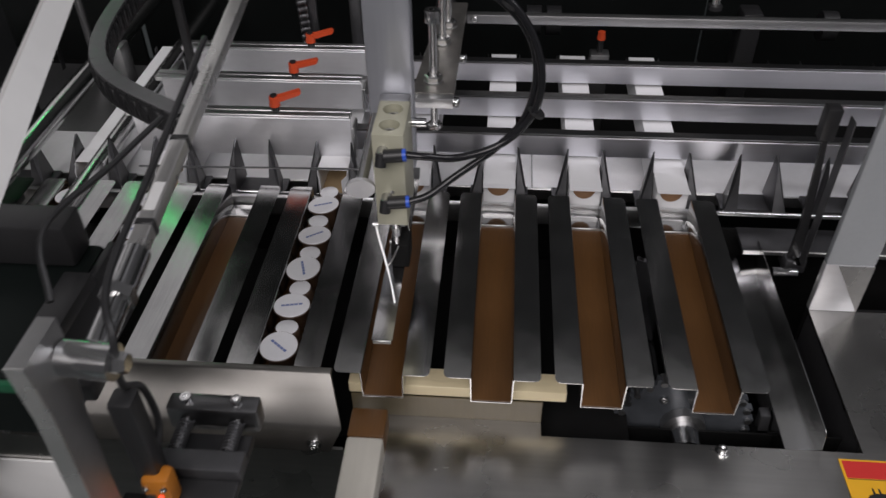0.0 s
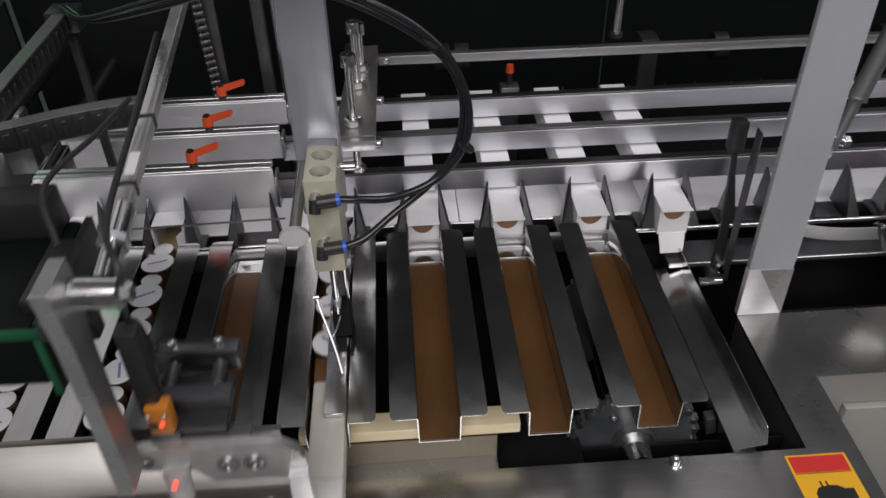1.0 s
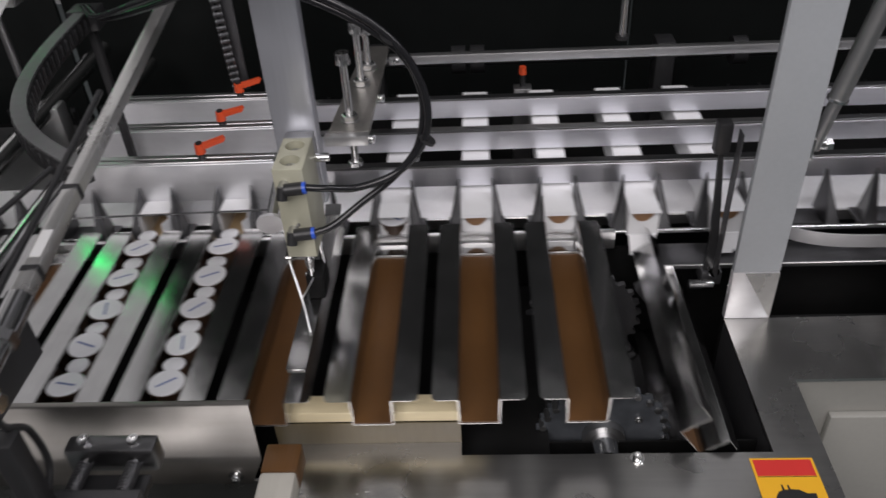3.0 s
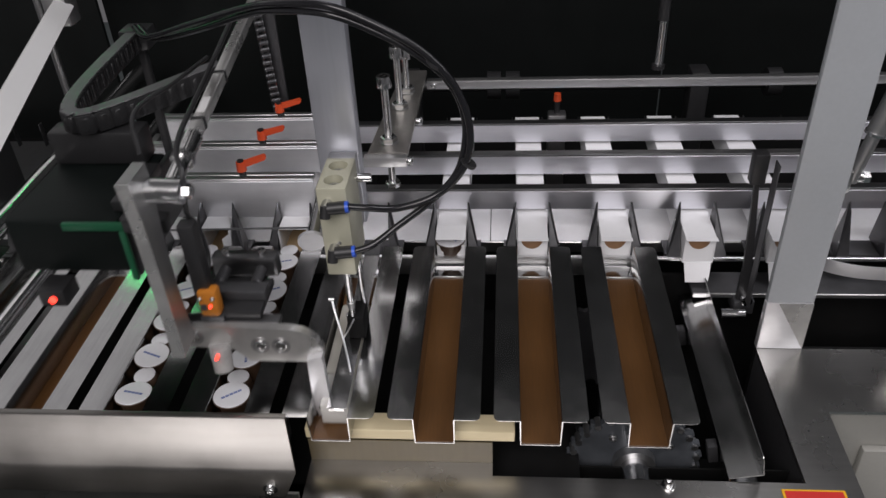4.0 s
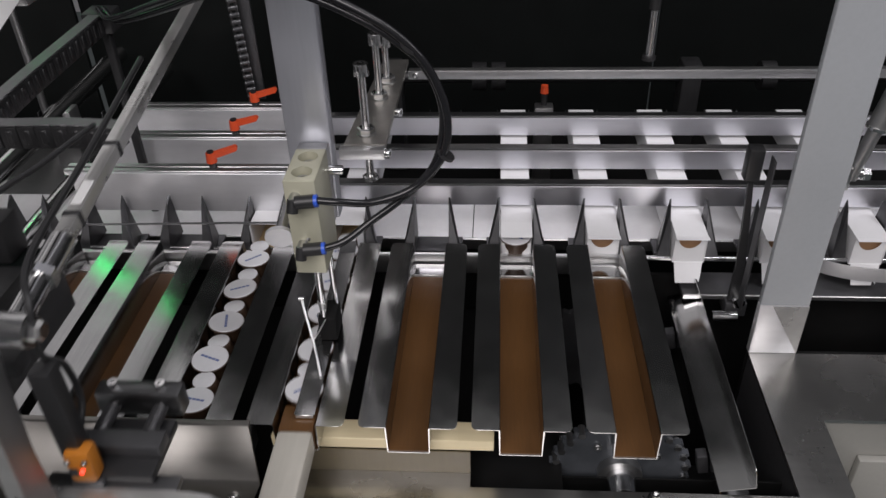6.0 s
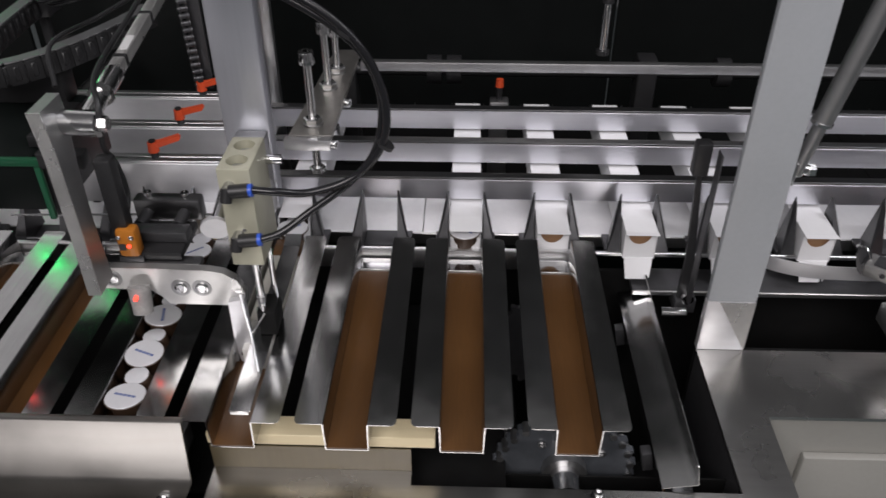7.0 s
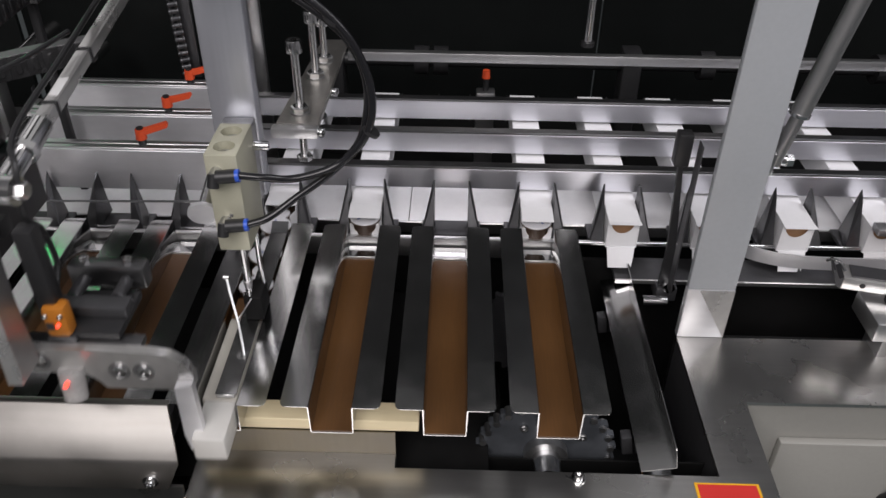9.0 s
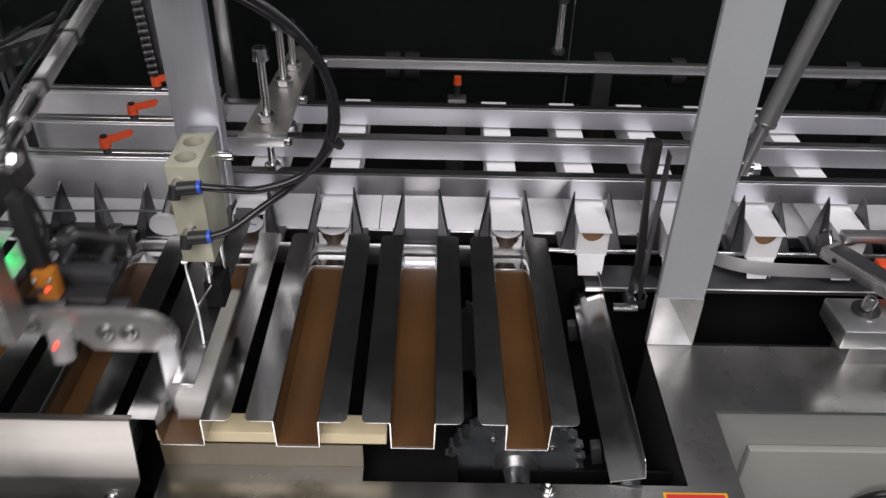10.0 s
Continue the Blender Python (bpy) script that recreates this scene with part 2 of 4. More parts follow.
def solo(name, bm, material, label, category="", group="", kind=""):
    return tagged(new(name, finish(name, bm, material)), label, category, group, kind)


B = bmesh.new
PITCH = 0.1016
LENGTH = 0.285

# ---- structure ----
solo("floor", box(B(), (-4, -4, -0.97), (4, 4, -0.95)), FLOOR, "dark painted workshop floor far below the machine", kind="structure")
solo("ceiling", box(B(), (-4, -4, 3.0), (4, 4, 3.1)), WALL, "plain grey workshop ceiling", kind="structure")
solo("wall_north", box(B(), (-4, 3.9, -0.95), (4, 4, 3.0)), WALL, "plain grey workshop wall", kind="structure")
solo("wall_south", box(B(), (-4, -4, -0.95), (4, -3.9, 3.0)), WALL, "plain grey workshop wall", kind="structure")
solo("wall_east", box(B(), (3.9, -3.9, -0.95), (4, 3.9, 3.0)), WALL, "plain grey workshop wall", kind="structure")
solo("wall_west", box(B(), (-4, -3.9, -0.95), (-3.9, 3.9, 3.0)), WALL, "plain grey workshop wall", kind="structure")


def machine_frame():
    t = thing("machine_frame", "stainless machine bed with open dark conveyor pit", "machine bed", (0.3, 0.1, -0.95), kind="structure")
    T = -0.077
    inv = Matrix.Translation((-0.3, -0.1, 0.95))

    def p(name, bm, m, label=""):
        bmesh.ops.transform(bm, matrix=inv, verts=bm.verts)
        return part(name, bm, m, t, label)
    # front strip, right strip beside the pit and the right-hand bed
    front = [(0.157, -0.0015), (0.157, 0.0145), (-0.028, 0.0145), (-0.028, -0.20), (0.505, -0.20), (0.509, 0.093), (1.6, 0.097), (1.6, 0.196), (0.459, 0.190), (0.458, -0.0015)]
    p("bed_plate", prism(B(), front, along_z, T - 0.004, T), TABLE, "brushed stainless bed plate")
    p("bed_front", box(B(), (-0.9, -0.21, -0.6), (0.504, -0.201, T - 0.002), 0.002), TABLE)
    p("bed_side", box(B(), (0.5, -0.20, -0.6), (0.506, 0.09, T - 0.005)), TABLE)
    p("cabinet_front", box(B(), (0.507, 0.098, -0.7), (1.6, 0.104, T - 0.005)), DOOR, "grey painted cabinet front")
    p("pit_floor", box(B(), (-1.0, 0.0, -0.42), (1.6, 0.70, -0.41)), PIT, "near-black pit bottom, its deep shade in the colour")
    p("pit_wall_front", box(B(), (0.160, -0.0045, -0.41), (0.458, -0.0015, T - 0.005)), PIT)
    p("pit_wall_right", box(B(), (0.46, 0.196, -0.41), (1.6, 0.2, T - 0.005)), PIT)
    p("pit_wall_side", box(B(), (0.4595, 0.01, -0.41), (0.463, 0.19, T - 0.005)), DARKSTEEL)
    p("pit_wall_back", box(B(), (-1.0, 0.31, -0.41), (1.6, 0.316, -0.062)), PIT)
    p("pit_ledge", box(B(), (0.40, 0.2725, -0.066), (1.6, 0.316, -0.0605), 0.001), DARKSTEEL)
    p("ledge_edge", box(B(), (0.40, 0.2700, -0.066), (1.6, 0.2722, -0.0600), 0.0005, 1), ALU)
    p("apron", box(B(), (-0.028, 0.0147, -0.0810), (0.157, 0.0159, -0.0475)), BEIGE, "beige apron under the tray guide, reflections in its colour")
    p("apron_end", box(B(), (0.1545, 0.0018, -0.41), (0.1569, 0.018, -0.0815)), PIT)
    # dark sheet inside the loop, added where only shade lies between the trays
    p("loop_cover", box(B(), (-0.9, 0.004, -0.104), (0.246, 0.285, -0.100)), PIT, "dark sheet added inside the tray loop for the shade there")
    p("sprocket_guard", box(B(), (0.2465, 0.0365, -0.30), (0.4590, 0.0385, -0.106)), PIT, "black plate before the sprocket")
    # dark skirt, added for the same shade at the pit opening
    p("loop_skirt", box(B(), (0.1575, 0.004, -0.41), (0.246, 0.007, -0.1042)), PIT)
    # screws in the bed plate
    for x, y in ((0.327, -0.008),):
        bm = bolt(B(), (x, y, T + 0.0015), (0, 0, 1), 0.0042, 0.005)
        cyl(bm, (x, y, T), (x, y, T + 0.0016), 0.0068)
        p("screw", bm, POLISHED)
    return t


machine_frame()


def front_guard():
    t = thing("front_guard", "bent stainless guard plate before the loading trays", "guard plate", (-0.3, -0.01, -0.13))
    prof = [(0.004, 0.0005), (-0.002, 0.0015), (-0.004, 0.0005), (-0.0345, -0.0335), (-0.037, -0.0375), (-0.0395, -0.068), (-0.038, -0.068), (-0.0355, -0.038), (-0.0333, -0.0345), (-0.003, -0.0012), (0.004, -0.001)]
    bm = prism(B(), prof, along_x, -0.9, -0.040)
    for v in bm.verts:
        if v.co.x > -0.1:
            v.co.x += 0.012 * min(1, -v.co.z / 0.035) if v.co.z > -0.06 else -0.001
    bmesh.ops.transform(bm, matrix=Matrix.Translation((0.3, 0.01, 0.13)), verts=bm.verts)
    part("plate", bm, GUARD, t)
    for x in (-0.054, -0.35):
        bm = bolt(B(), (x, -0.0415, -0.055), (0, -1, 0), 0.0045, 0.0045)
        cyl(bm, (x, -0.0385, -0.055), (x, -0.0416, -0.055), 0.007)
        bmesh.ops.transform(bm, matrix=Matrix.Translation((0.3, 0.01, 0.13)), verts=bm.verts)
        part("screw", bm, POLISHED, t)
    bm = box(B(), (-0.9, -0.036, -0.30), (-0.030, -0.033, -0.0685))
    bmesh.ops.transform(bm, matrix=Matrix.Translation((0.3, 0.01, 0.13)), verts=bm.verts)
    part("lower_plate", bm, TABLE, t)
    bm = box(B(), (-0.9, -0.0395, -0.29), (-0.285, -0.0365, -0.112), 0.001)
    bmesh.ops.transform(bm, matrix=Matrix.Translation((0.3, 0.01, 0.13)), verts=bm.verts)
    part("front_panel", bm, WHITE, t, "white painted front panel")
    for x, z, r in ((-0.180, -0.0085, 0.1), (-0.215, -0.016, -0.15)):
        bm = box(B(), (-0.005, -0.0007, -0.0002), (0.005, 0.0007, 0.0002), m=Matrix.Translation((x + 0.3, -0.004 + z * 0.9 + 0.01, z + 0.13)) @ Matrix.Rotation(radians(48), 4, "X") @ Matrix.Rotation(r, 4, "Z"))
        part("scratch", bm, DARKSTEEL, t)


front_guard()


def tray_guide():
    bm = B()
    box(bm, (-0.03, 0.0162, -0.0470), (0.179, 0.040, -0.0338), 0.0008, 1)
    solo("tray_guide", bm, IVORY, "ivory plastic slide bar under the trays", "guide bar")
    bm = box(B(), (-0.9, 0.014, -0.060), (-0.05, 0.034, -0.036), 0.001)
    solo("tray_guide", bm, DARKSTEEL, "dark steel slide bar under the loading trays", "guide bar")
    bm = box(B(), (-0.9, 0.288, -0.046), (0.345, 0.296, -0.020), 0.0015)
    solo("end_rail", bm, ALU, "bright aluminium rail at the tray ends", "rail")


tray_guide()


def sprocket():
    t = thing("chain_sprocket", "dark toothed chain sprocket on a steel shaft", "sprocket", (0.3035, 0.043, -0.108))
    poly = []
    n = 26
    for i in range(n):
        for f, r in ((0.0, 0.0635), (0.25, 0.0645), (0.42, 0.0700), (0.58, 0.0700), (0.75, 0.0645)):
            a = 2 * math.pi * (i + f) / n
            poly.append((r * math.cos(a), r * math.sin(a)))
    part("disc", prism(B(), poly, along_y, 0.006, 0.013), DISC, t, "blue-grey toothed disc")
    part("hub", cyl(B(), (0, -0.004, 0), (0, 0.0058, 0), 0.022), DULL, t)
    part("shaft", cyl(B(), (0, -0.030, 0), (0, 0.2, 0), 0.0145), POLISHED, t, "bright steel shaft end")
    for i in range(4):
        a = i * math.pi / 2 + 0.6
        c = (0.042 * math.cos(a), 0.0055, 0.042 * math.sin(a))
        part("screw", bolt(B(), c, (0, -1, 0), 0.004, 0.003), DULL, t)
    bm = prism(B(), poly, along_y, 0.186, 0.193)
    part("rear_disc", bm, DARKSTEEL, t)
    # roller chain on the rim
    for i in range(16):
        a = math.radians(-20 + i * 13.5)
        bm = cyl(B(), (0.064 * math.cos(a), 0.003, 0.064 * math.sin(a)), (0.064 * math.cos(a), 0.016, 0.064 * math.sin(a)), 0.0035, n=10)
        part("chain_roller", bm, DULL, t)


sprocket()

# ---- trays ----


def make_tray():
    t = thing("conveyor_tray", "hat-section stainless conveyor tray with brown lining", "tray", group="conveyor trays")
    w = 0.0445
    prof = [(-w, 0), (-0.0196, 0), (-0.0190, -0.0008), (-0.0185, -0.0322), (0.0185, -0.0322), (0.0190, -0.0008), (0.0196, 0), (w, 0), (w, -0.0006), (0.0202, -0.0006), (0.0192, -0.0328), (-0.0192, -0.0328), (-0.0202, -0.0006), (-w, -0.0006)]
    bm = prism(B(), prof, along_y, 0.0, LENGTH)
    es = [e for e in bm.edges if all(abs(v.co.x) > 0.044 for v in e.verts) and abs(e.verts[0].co.y - e.verts[1].co.y) < 1e-6 and abs(e.verts[0].co.x - e.verts[1].co.x) < 1e-6]
    bmesh.ops.bevel(bm, geom=es, offset=0.006, segments=4, profile=0.5, affect="EDGES")
    part("body", bm, TRAY, t)
    liner = [(-0.0184, -0.0312), (0.0184, -0.0312), (0.0184, -0.0320), (-0.0184, -0.0320)]
    part("liner", prism(B(), liner, along_y, 0.0012, LENGTH - 0.024), BROWN, t, "brown bakelite channel liner")
    lip = part("end_lip", box(B(), (-0.0182, LENGTH - 0.0215, -0.0318), (0.0182, LENGTH - 0.0005, -0.0300), 0.0003, 1), TRAY, t)
    part("lip_edge", box(B(), (-0.0183, LENGTH - 0.0235, -0.0316), (0.0183, LENGTH - 0.0218, -0.0290), 0.0004, 1), ALU, lip, "bright lip edge")
    part("chain_lug", box(B(), (-0.012, 0.046, -0.044), (0.012, 0.058, -0.0338), 0.001), DARKSTEEL, t)
    part("chain_lug", box(B(), (-0.012, 0.226, -0.044), (0.012, 0.238, -0.0338), 0.001), DARKSTEEL, t)
    return t


TRAYS = {}
tray0 = make_tray()
for c in range(-9, 6):
    TRAYS[c] = tray0 if c == -9 else copy_thing(tray0, Matrix.Identity(4))

# ---- cartons and their lugs ----


def make_carton(closed):
    t = thing("carton", "long white folding carton with half-moon cut end" if closed else "long white folding carton, open end with tan inside", "carton", group="cartons on the chain")
    y0, y1, h, w, k = 0.297, 0.632, 0.005, 0.0185, 0.0006
    b = -0.0325
    cut = 0.0 if closed else 0.022
    part("top_panel", box(B(), (-w, y0 + cut, h - k), (w, y1, h), 0.0002, 1), CARD, t)
    part("bottom_panel", box(B(), (-w, y0, b), (w, y1, b + k), 0.0002, 1), CARD, t)
    for s in (-1, 1):
        part("side_panel", box(B(), (s * w, y0 + cut * 0.6, b + k), (s * (w - k), y1, h - k)), CARD, t)
    part("back_panel", box(B(), (-w + k, y1 - k, b + k), (w - k, y1, h - k)), CARD, t)
    if closed:
        # end panel with a half-moon cut-out over a kraft flap
        poly = [(-w + 0.0008, b + 0.001), (w - 0.0008, b + 0.001), (w - 0.0008, h - 0.0015)]
        for i in range(13):
            a = math.pi * i / 12
            poly.append((-0.001 + 0.0138 * math.cos(a), h - 0.0015 - 0.0165 * math.sin(a)))
        poly.append((-w + 0.0008, h - 0.0015))
        part("end_panel", prism(B(), poly, along_y, y0 + 0.0010, y0 + 0.0016), CARD, t)
        bm = box(B(), (-w + 0.001, -0.0003, -0.033), (w - 0.001, 0.0003, 0), 0, 1, Matrix.Translation((0, y0 + 0.004, h - 0.001)) @ Matrix.Rotation(radians(14), 4, "X"))
        part("inner_flap", bm, KRAFT, t, "brown kraft inner flap")
    else:
        part("inner_lining", box(B(), (-w + k, y0 + 0.001, b + k), (w - k, y1 - k, b + 1.5 * k)), TAN, t, "tan board inside")
        for s in (-1, 1):
            m = Matrix.Translation((s * (w - 0.0003), y0 + cut * 0.6, 0)) @ Matrix.Rotation(radians(-22 * s), 4, "Z")
            part("side_flap", box(B(), (-0.0003, -0.013, b + 0.004), (0.0003, 0, h - 0.004), 0, 1, m), CARD, t)
    # tuck edge over the top, slightly raised
    if closed:
        bm = box(B(), (-w - 0.0004, -0.0085, -0.0003), (w + 0.0006, 0, 0.0003), 0.0002, 1)
        bmesh.ops.transform(bm, matrix=Matrix.Translation((0, y0, h - 0.0003)) @ Matrix.Rotation(radians(-5), 4, "X"), verts=bm.verts)
        part("top_flap", bm, CARD, t)
    else:
        part("top_flap", box(B(), (-w, -0.006, -0.0003), (w, 0.023, 0.0003), 0.0002, 1), CARD, t).location = (0, y0 + 0.0225, h + 0.0008)
    if closed:
        bm = prism(B(), [(-0.0165, 0), (0.0165, 0), (0.0150, -0.016), (0.0135, -0.024), (0.0105, -0.019), (0.009, -0.025), (-0.0140, -0.025)], along_z, -0.0003, 0.0003)
        f = part("bottom_flap", bm, CARD, t)
    else:
        poly = [(-0.0172, 0), (0.0172, 0), (0.0172, -0.0285)]
        for i in range(11):
            a = math.pi * i / 10
            poly.append((0.0140 * math.cos(a), -0.0285 + 0.0170 * math.sin(a)))
        poly.append((-0.0172, -0.0285))
        f = part("bottom_flap", prism(B(), poly, along_z, -0.0006, 0.0), CARD, t)
        part("inner_side", prism(B(), poly, along_z, 0.0001, 0.0004), TAN, f, "tan inner side of the flap")
    f.location = (0, y0, b + 0.0006)
    return t


CARTONS = {}
for kind_of_end, places in ((True, (0, 1, 2, 3)), (False, (-4, -3, -1))):
    first = make_carton(kind_of_end)
    for n, c in enumerate(places):
        CARTONS[c] = first if n == 0 else copy_thing(first, Matrix.Identity(4))


def make_lug():
    t = thing("carton_lug", "pair of flared dark steel fins carrying a carton", "carton lug", group="carton lugs")
    for s in (-1, 1):
        bm = B()
        for x, y, z in ((0.0200, 0.340, 0.030), (0.0222, 0.338, 0.030), (0.0215, 0.328, 0.022), (0.0285, 0.314, -0.005), (0.0372, 0.302, -0.032), (0.0205, 0.302, -0.032), (0.0205, 0.352, -0.032), (0.0280, 0.346, -0.032)):
            bm.verts.new((s * x, y, z))
        bmesh.ops.convex_hull(bm, input=bm.verts)
        part("fin", bm, LUGSTEEL, t)
        part("tail_fin", box(B(), (s * 0.0225, 0.612, -0.03), (s * 0.0240, 0.622, 0.010), 0.0004, 1), LUGSTEEL, t)
    part("foot", box(B(), (-0.036, 0.318, -0.040), (0.036, 0.350, -0.0345), 0.001), DARKSTEEL, t)
    return t


LUGS = {}
lug0 = make_lug()
for c in range(-8, 9):
    LUGS[c] = lug0 if c == -8 else copy_thing(lug0, Matrix.Identity(4))

# ---- coffee pods ----


def make_pod(lid_up):
    t = thing("coffee_pod", "white-lidded coffee pod lying lid up in a tray" if lid_up else "coffee pod standing lid down with white base", "pod", group="coffee pods in trays")
    if not lid_up:
        prof = [(0.0100, -0.0255), (0.0112, -0.0242), (0.0119, -0.0215), (0.0150, -0.0040), (0.0185, -0.0022), (0.0187, -0.0012), (0.0183, -0.0006)]
    else:
        prof = [(0.0105, -0.0285), (0.0118, -0.0270), (0.0123, -0.0225), (0.0150, -0.0040), (0.0185, -0.0022), (0.0187, -0.0012), (0.0183, -0.0006)]
    m = Matrix.Identity(4) if lid_up else Matrix.Translation((0, 0, -0.0310)) @ Matrix.Rotation(math.pi, 4, "X")
    part("cup", lathe(B(), prof, 28, m), POD, t)
    if not lid_up:
        part("base_disc", lathe(B(), [(0.0108, -0.0053), (0.0110, -0.0048), (0.0104, -0.0044), (0.0002, -0.0044)], 24), FOIL, t, "white round base")
    if lid_up:
        lid = part("lid", lathe(B(), [(0.0180, -0.0005), (0.0176, 0.0001), (0.006, 0.0003), (0.0002, 0.0003)], 28), FOIL, t, "white foil lid with blue print")
        bm = B()
        for i in range(5):
            box(bm, (-0.0105 + i * 0.0043, -0.0013, 0.00045), (-0.0068 + i * 0.0043, 0.0013, 0.00060))
        part("print", bm, INK, lid, "blue print")
    return t


PODS = []
rng = random.Random(4)
pods0 = {True: make_pod(True), False: make_pod(False)}
used = {True: False, False: False}
for c in (-1, -3, -4):
    for i in range(10):
        up = i % 2 == 0
        ob = copy_thing(pods0[up], Matrix.Identity(4)) if used[up] else pods0[up]
        used[up] = True
        PODS.append((ob, c, i, rng.uniform(-9, 9), rng.uniform(-6, 6), rng.uniform(0, 360), rng.uniform(-0.0012, 0.0012)))

# ---- carton rails and clamps ----


def guide_rails():
    for y, zt in ((0.356, 0.039), (0.446, 0.039), (0.541, 0.039)):
        t = thing("guide_rail", "long satin stainless hold-down rail above the cartons", "rail", (0.5, y, 0.009), group="hold-down rails")
        part("bar", box(B(), (-0.575, 0.0, 0.0), (1.0, 0.004, zt - 0.0122), 0.0003, 1), RAIL, t)
        # darker steel cap stands in for the dark rear mirrored in the rail top
        part("top_edge", box(B(), (-0.575, 0.0003, zt - 0.0120), (1.0, 0.013, zt - 0.009), 0.0003, 1), FIN, t)
        bm = B()
        for x in (-0.03, 0.35, 0.75):
            box(bm, (x - 0.004, 0.0042, zt - 0.024), (x + 0.004, 0.012, zt - 0.0122))
        part("stiffener", bm, DULL, t)


guide_rails()


def clamp_plates():
    for i, (y, low) in enumerate(((0.345, 0.004), (0.434, 0.020), (0.522, 0.022))):
        t = thing("rail_carrier", "slotted aluminium carrier plate of a hold-down rail", "carrier plate", (-0.19, y, low), group="rail carriers")
        z = 0.058 - low
        part("face", box(B(), (-0.155 + 0.006 * i, 0.0, 0.0), (0.116, 0.004, z), 0.0008, 1), MATTE_ALU, t)
        part("top_bar", box(B(), (-0.165 + 0.006 * i, 0.0042, z - 0.006), (0.114, 0.012, z + 0.001), 0.0008, 1), ALU, t)
        part("rear_bar", box(B(), (-0.165 + 0.006 * i, 0.0155, z - 0.006), (0.114, 0.024, z + 0.001), 0.0008, 1), ALU, t)
        part("slot", box(B(), (-0.16, 0.0121, z - 0.006), (0.112, 0.0154, z - 0.004)), BLACK, t)
        part("end_cap", box(B(), (0.1165, -0.002, 0.0), (0.120, 0.024, z * 0.8), 0.0008, 1), STEEL, t)
        lever = thing("clamp_lever", "red-orange clamping lever on a black screw", "clamp lever", (-0.168 + 0.004 * i, y + 0.0137, 0.0592 - 0.001 * i), group="clamp levers")
        part("screw", cyl(B(), (0, 0, 0), (0, 0, 0.009), 0.0055), BLACK, lever, "black screw")
        bm = cyl(B(), (0, 0, 0.0092), (0, 0, 0.0235), 0.0078, 0.0068)
        turn = Matrix.Rotation(radians((14, 2, 6)[i]), 4, "Z")
        tmp = [(-0.004, 0.0155), (0.010, 0.0165), (0.036, 0.0235), (0.0385, 0.027), (0.036, 0.0305), (0.008, 0.0240), (-0.004, 0.0240)]
        before = set(bm.verts)
        prism(bm, tmp, along_y, -0.0045, 0.0045)
        bmesh.ops.transform(bm, matrix=turn, verts=[v for v in bm.verts if v not in before])
        part("handle", bm, ORANGE, lever, "red-orange plastic handle")
        part("cap", cyl(B(), (0, 0, 0.0236), (0, 0, 0.0262), 0.0048), BLACK, lever)
        lever.scale = (0.86, 0.86, 0.86)


clamp_plates()


def carton_bed():
    t = thing("carton_bed", "bright pale slide bed under the cartons", "slide bed", (0.45, 0.40, -0.0465))
    for x0, x1 in ((-1.05, -0.3008), (-0.30, 0.2992), (0.30, 1.05)):
        part("plate", box(B(), (x0, -0.044, 0.0), (x1, 0.055, 0.006), 0.0006, 1), BED, t)
    part("front_edge", box(B(), (-1.05, -0.047, -0.010), (1.05, -0.0442, 0.0058), 0.0006, 1), STEEL, t, "brushed steel front edge")
    bm = cyl(B(), (-0.6, 0.307, -0.026), (-0.08, 0.307, -0.026), 0.002, n=10)
    solo("guide_rod", bm, POLISHED, "thin bright guide rod before the cartons", "guide rod")
    bm = cyl(B(), (0.345, 0.302, -0.030), (1.4, 0.302, -0.030), 0.003, n=12)
    solo("guide_rod", bm, POLISHED, "bright guide rod under the outfeed cartons", "guide rod")
    bm = cyl(B(), (-0.33, 0.300, 0.012), (-0.06, 0.300, 0.018), 0.0014, n=8)
    solo("stretched_wire", bm, POLISHED, "thin steel wire stretched before the cartons", "wire")


carton_bed()


def column(name, label, x0, x1, y0, y1, z0, z1, m, cat):
    return solo(name, box(B(), (x0, y0, z0), (x1, y1, z1), 0.0025), m, label, cat)


column("hanging_column", "grey brushed steel column carrying an air cylinder", -0.0185, 0.024, 0.178, 0.196, 0.105, 0.85, COLUMN, "column")


def drill(ob, bm):
    """Cut the solid bm, given in the space of ob, out of ob's mesh."""
    mesh = bpy.data.meshes.new("tool")
    bmesh.ops.recalc_face_normals(bm, faces=bm.faces)
    bm.to_mesh(mesh)
    bm.free()
    tool = new("tool", mesh)
    tool.matrix_world = ob.parent.matrix_basis.copy()
    mod = ob.modifiers.new("cut", "BOOLEAN")
    mod.operation, mod.object, mod.solver = "DIFFERENCE", tool, "EXACT"
    bpy.context.view_layer.update()
    cut = bpy.data.meshes.new_from_object(ob.evaluated_get(bpy.context.evaluated_depsgraph_get()))
    ob.modifiers.clear()
    ob.data = cut
    cut.shade_smooth()
    cut.set_sharp_from_angle(angle=radians(38))
    bpy.data.objects.remove(tool)


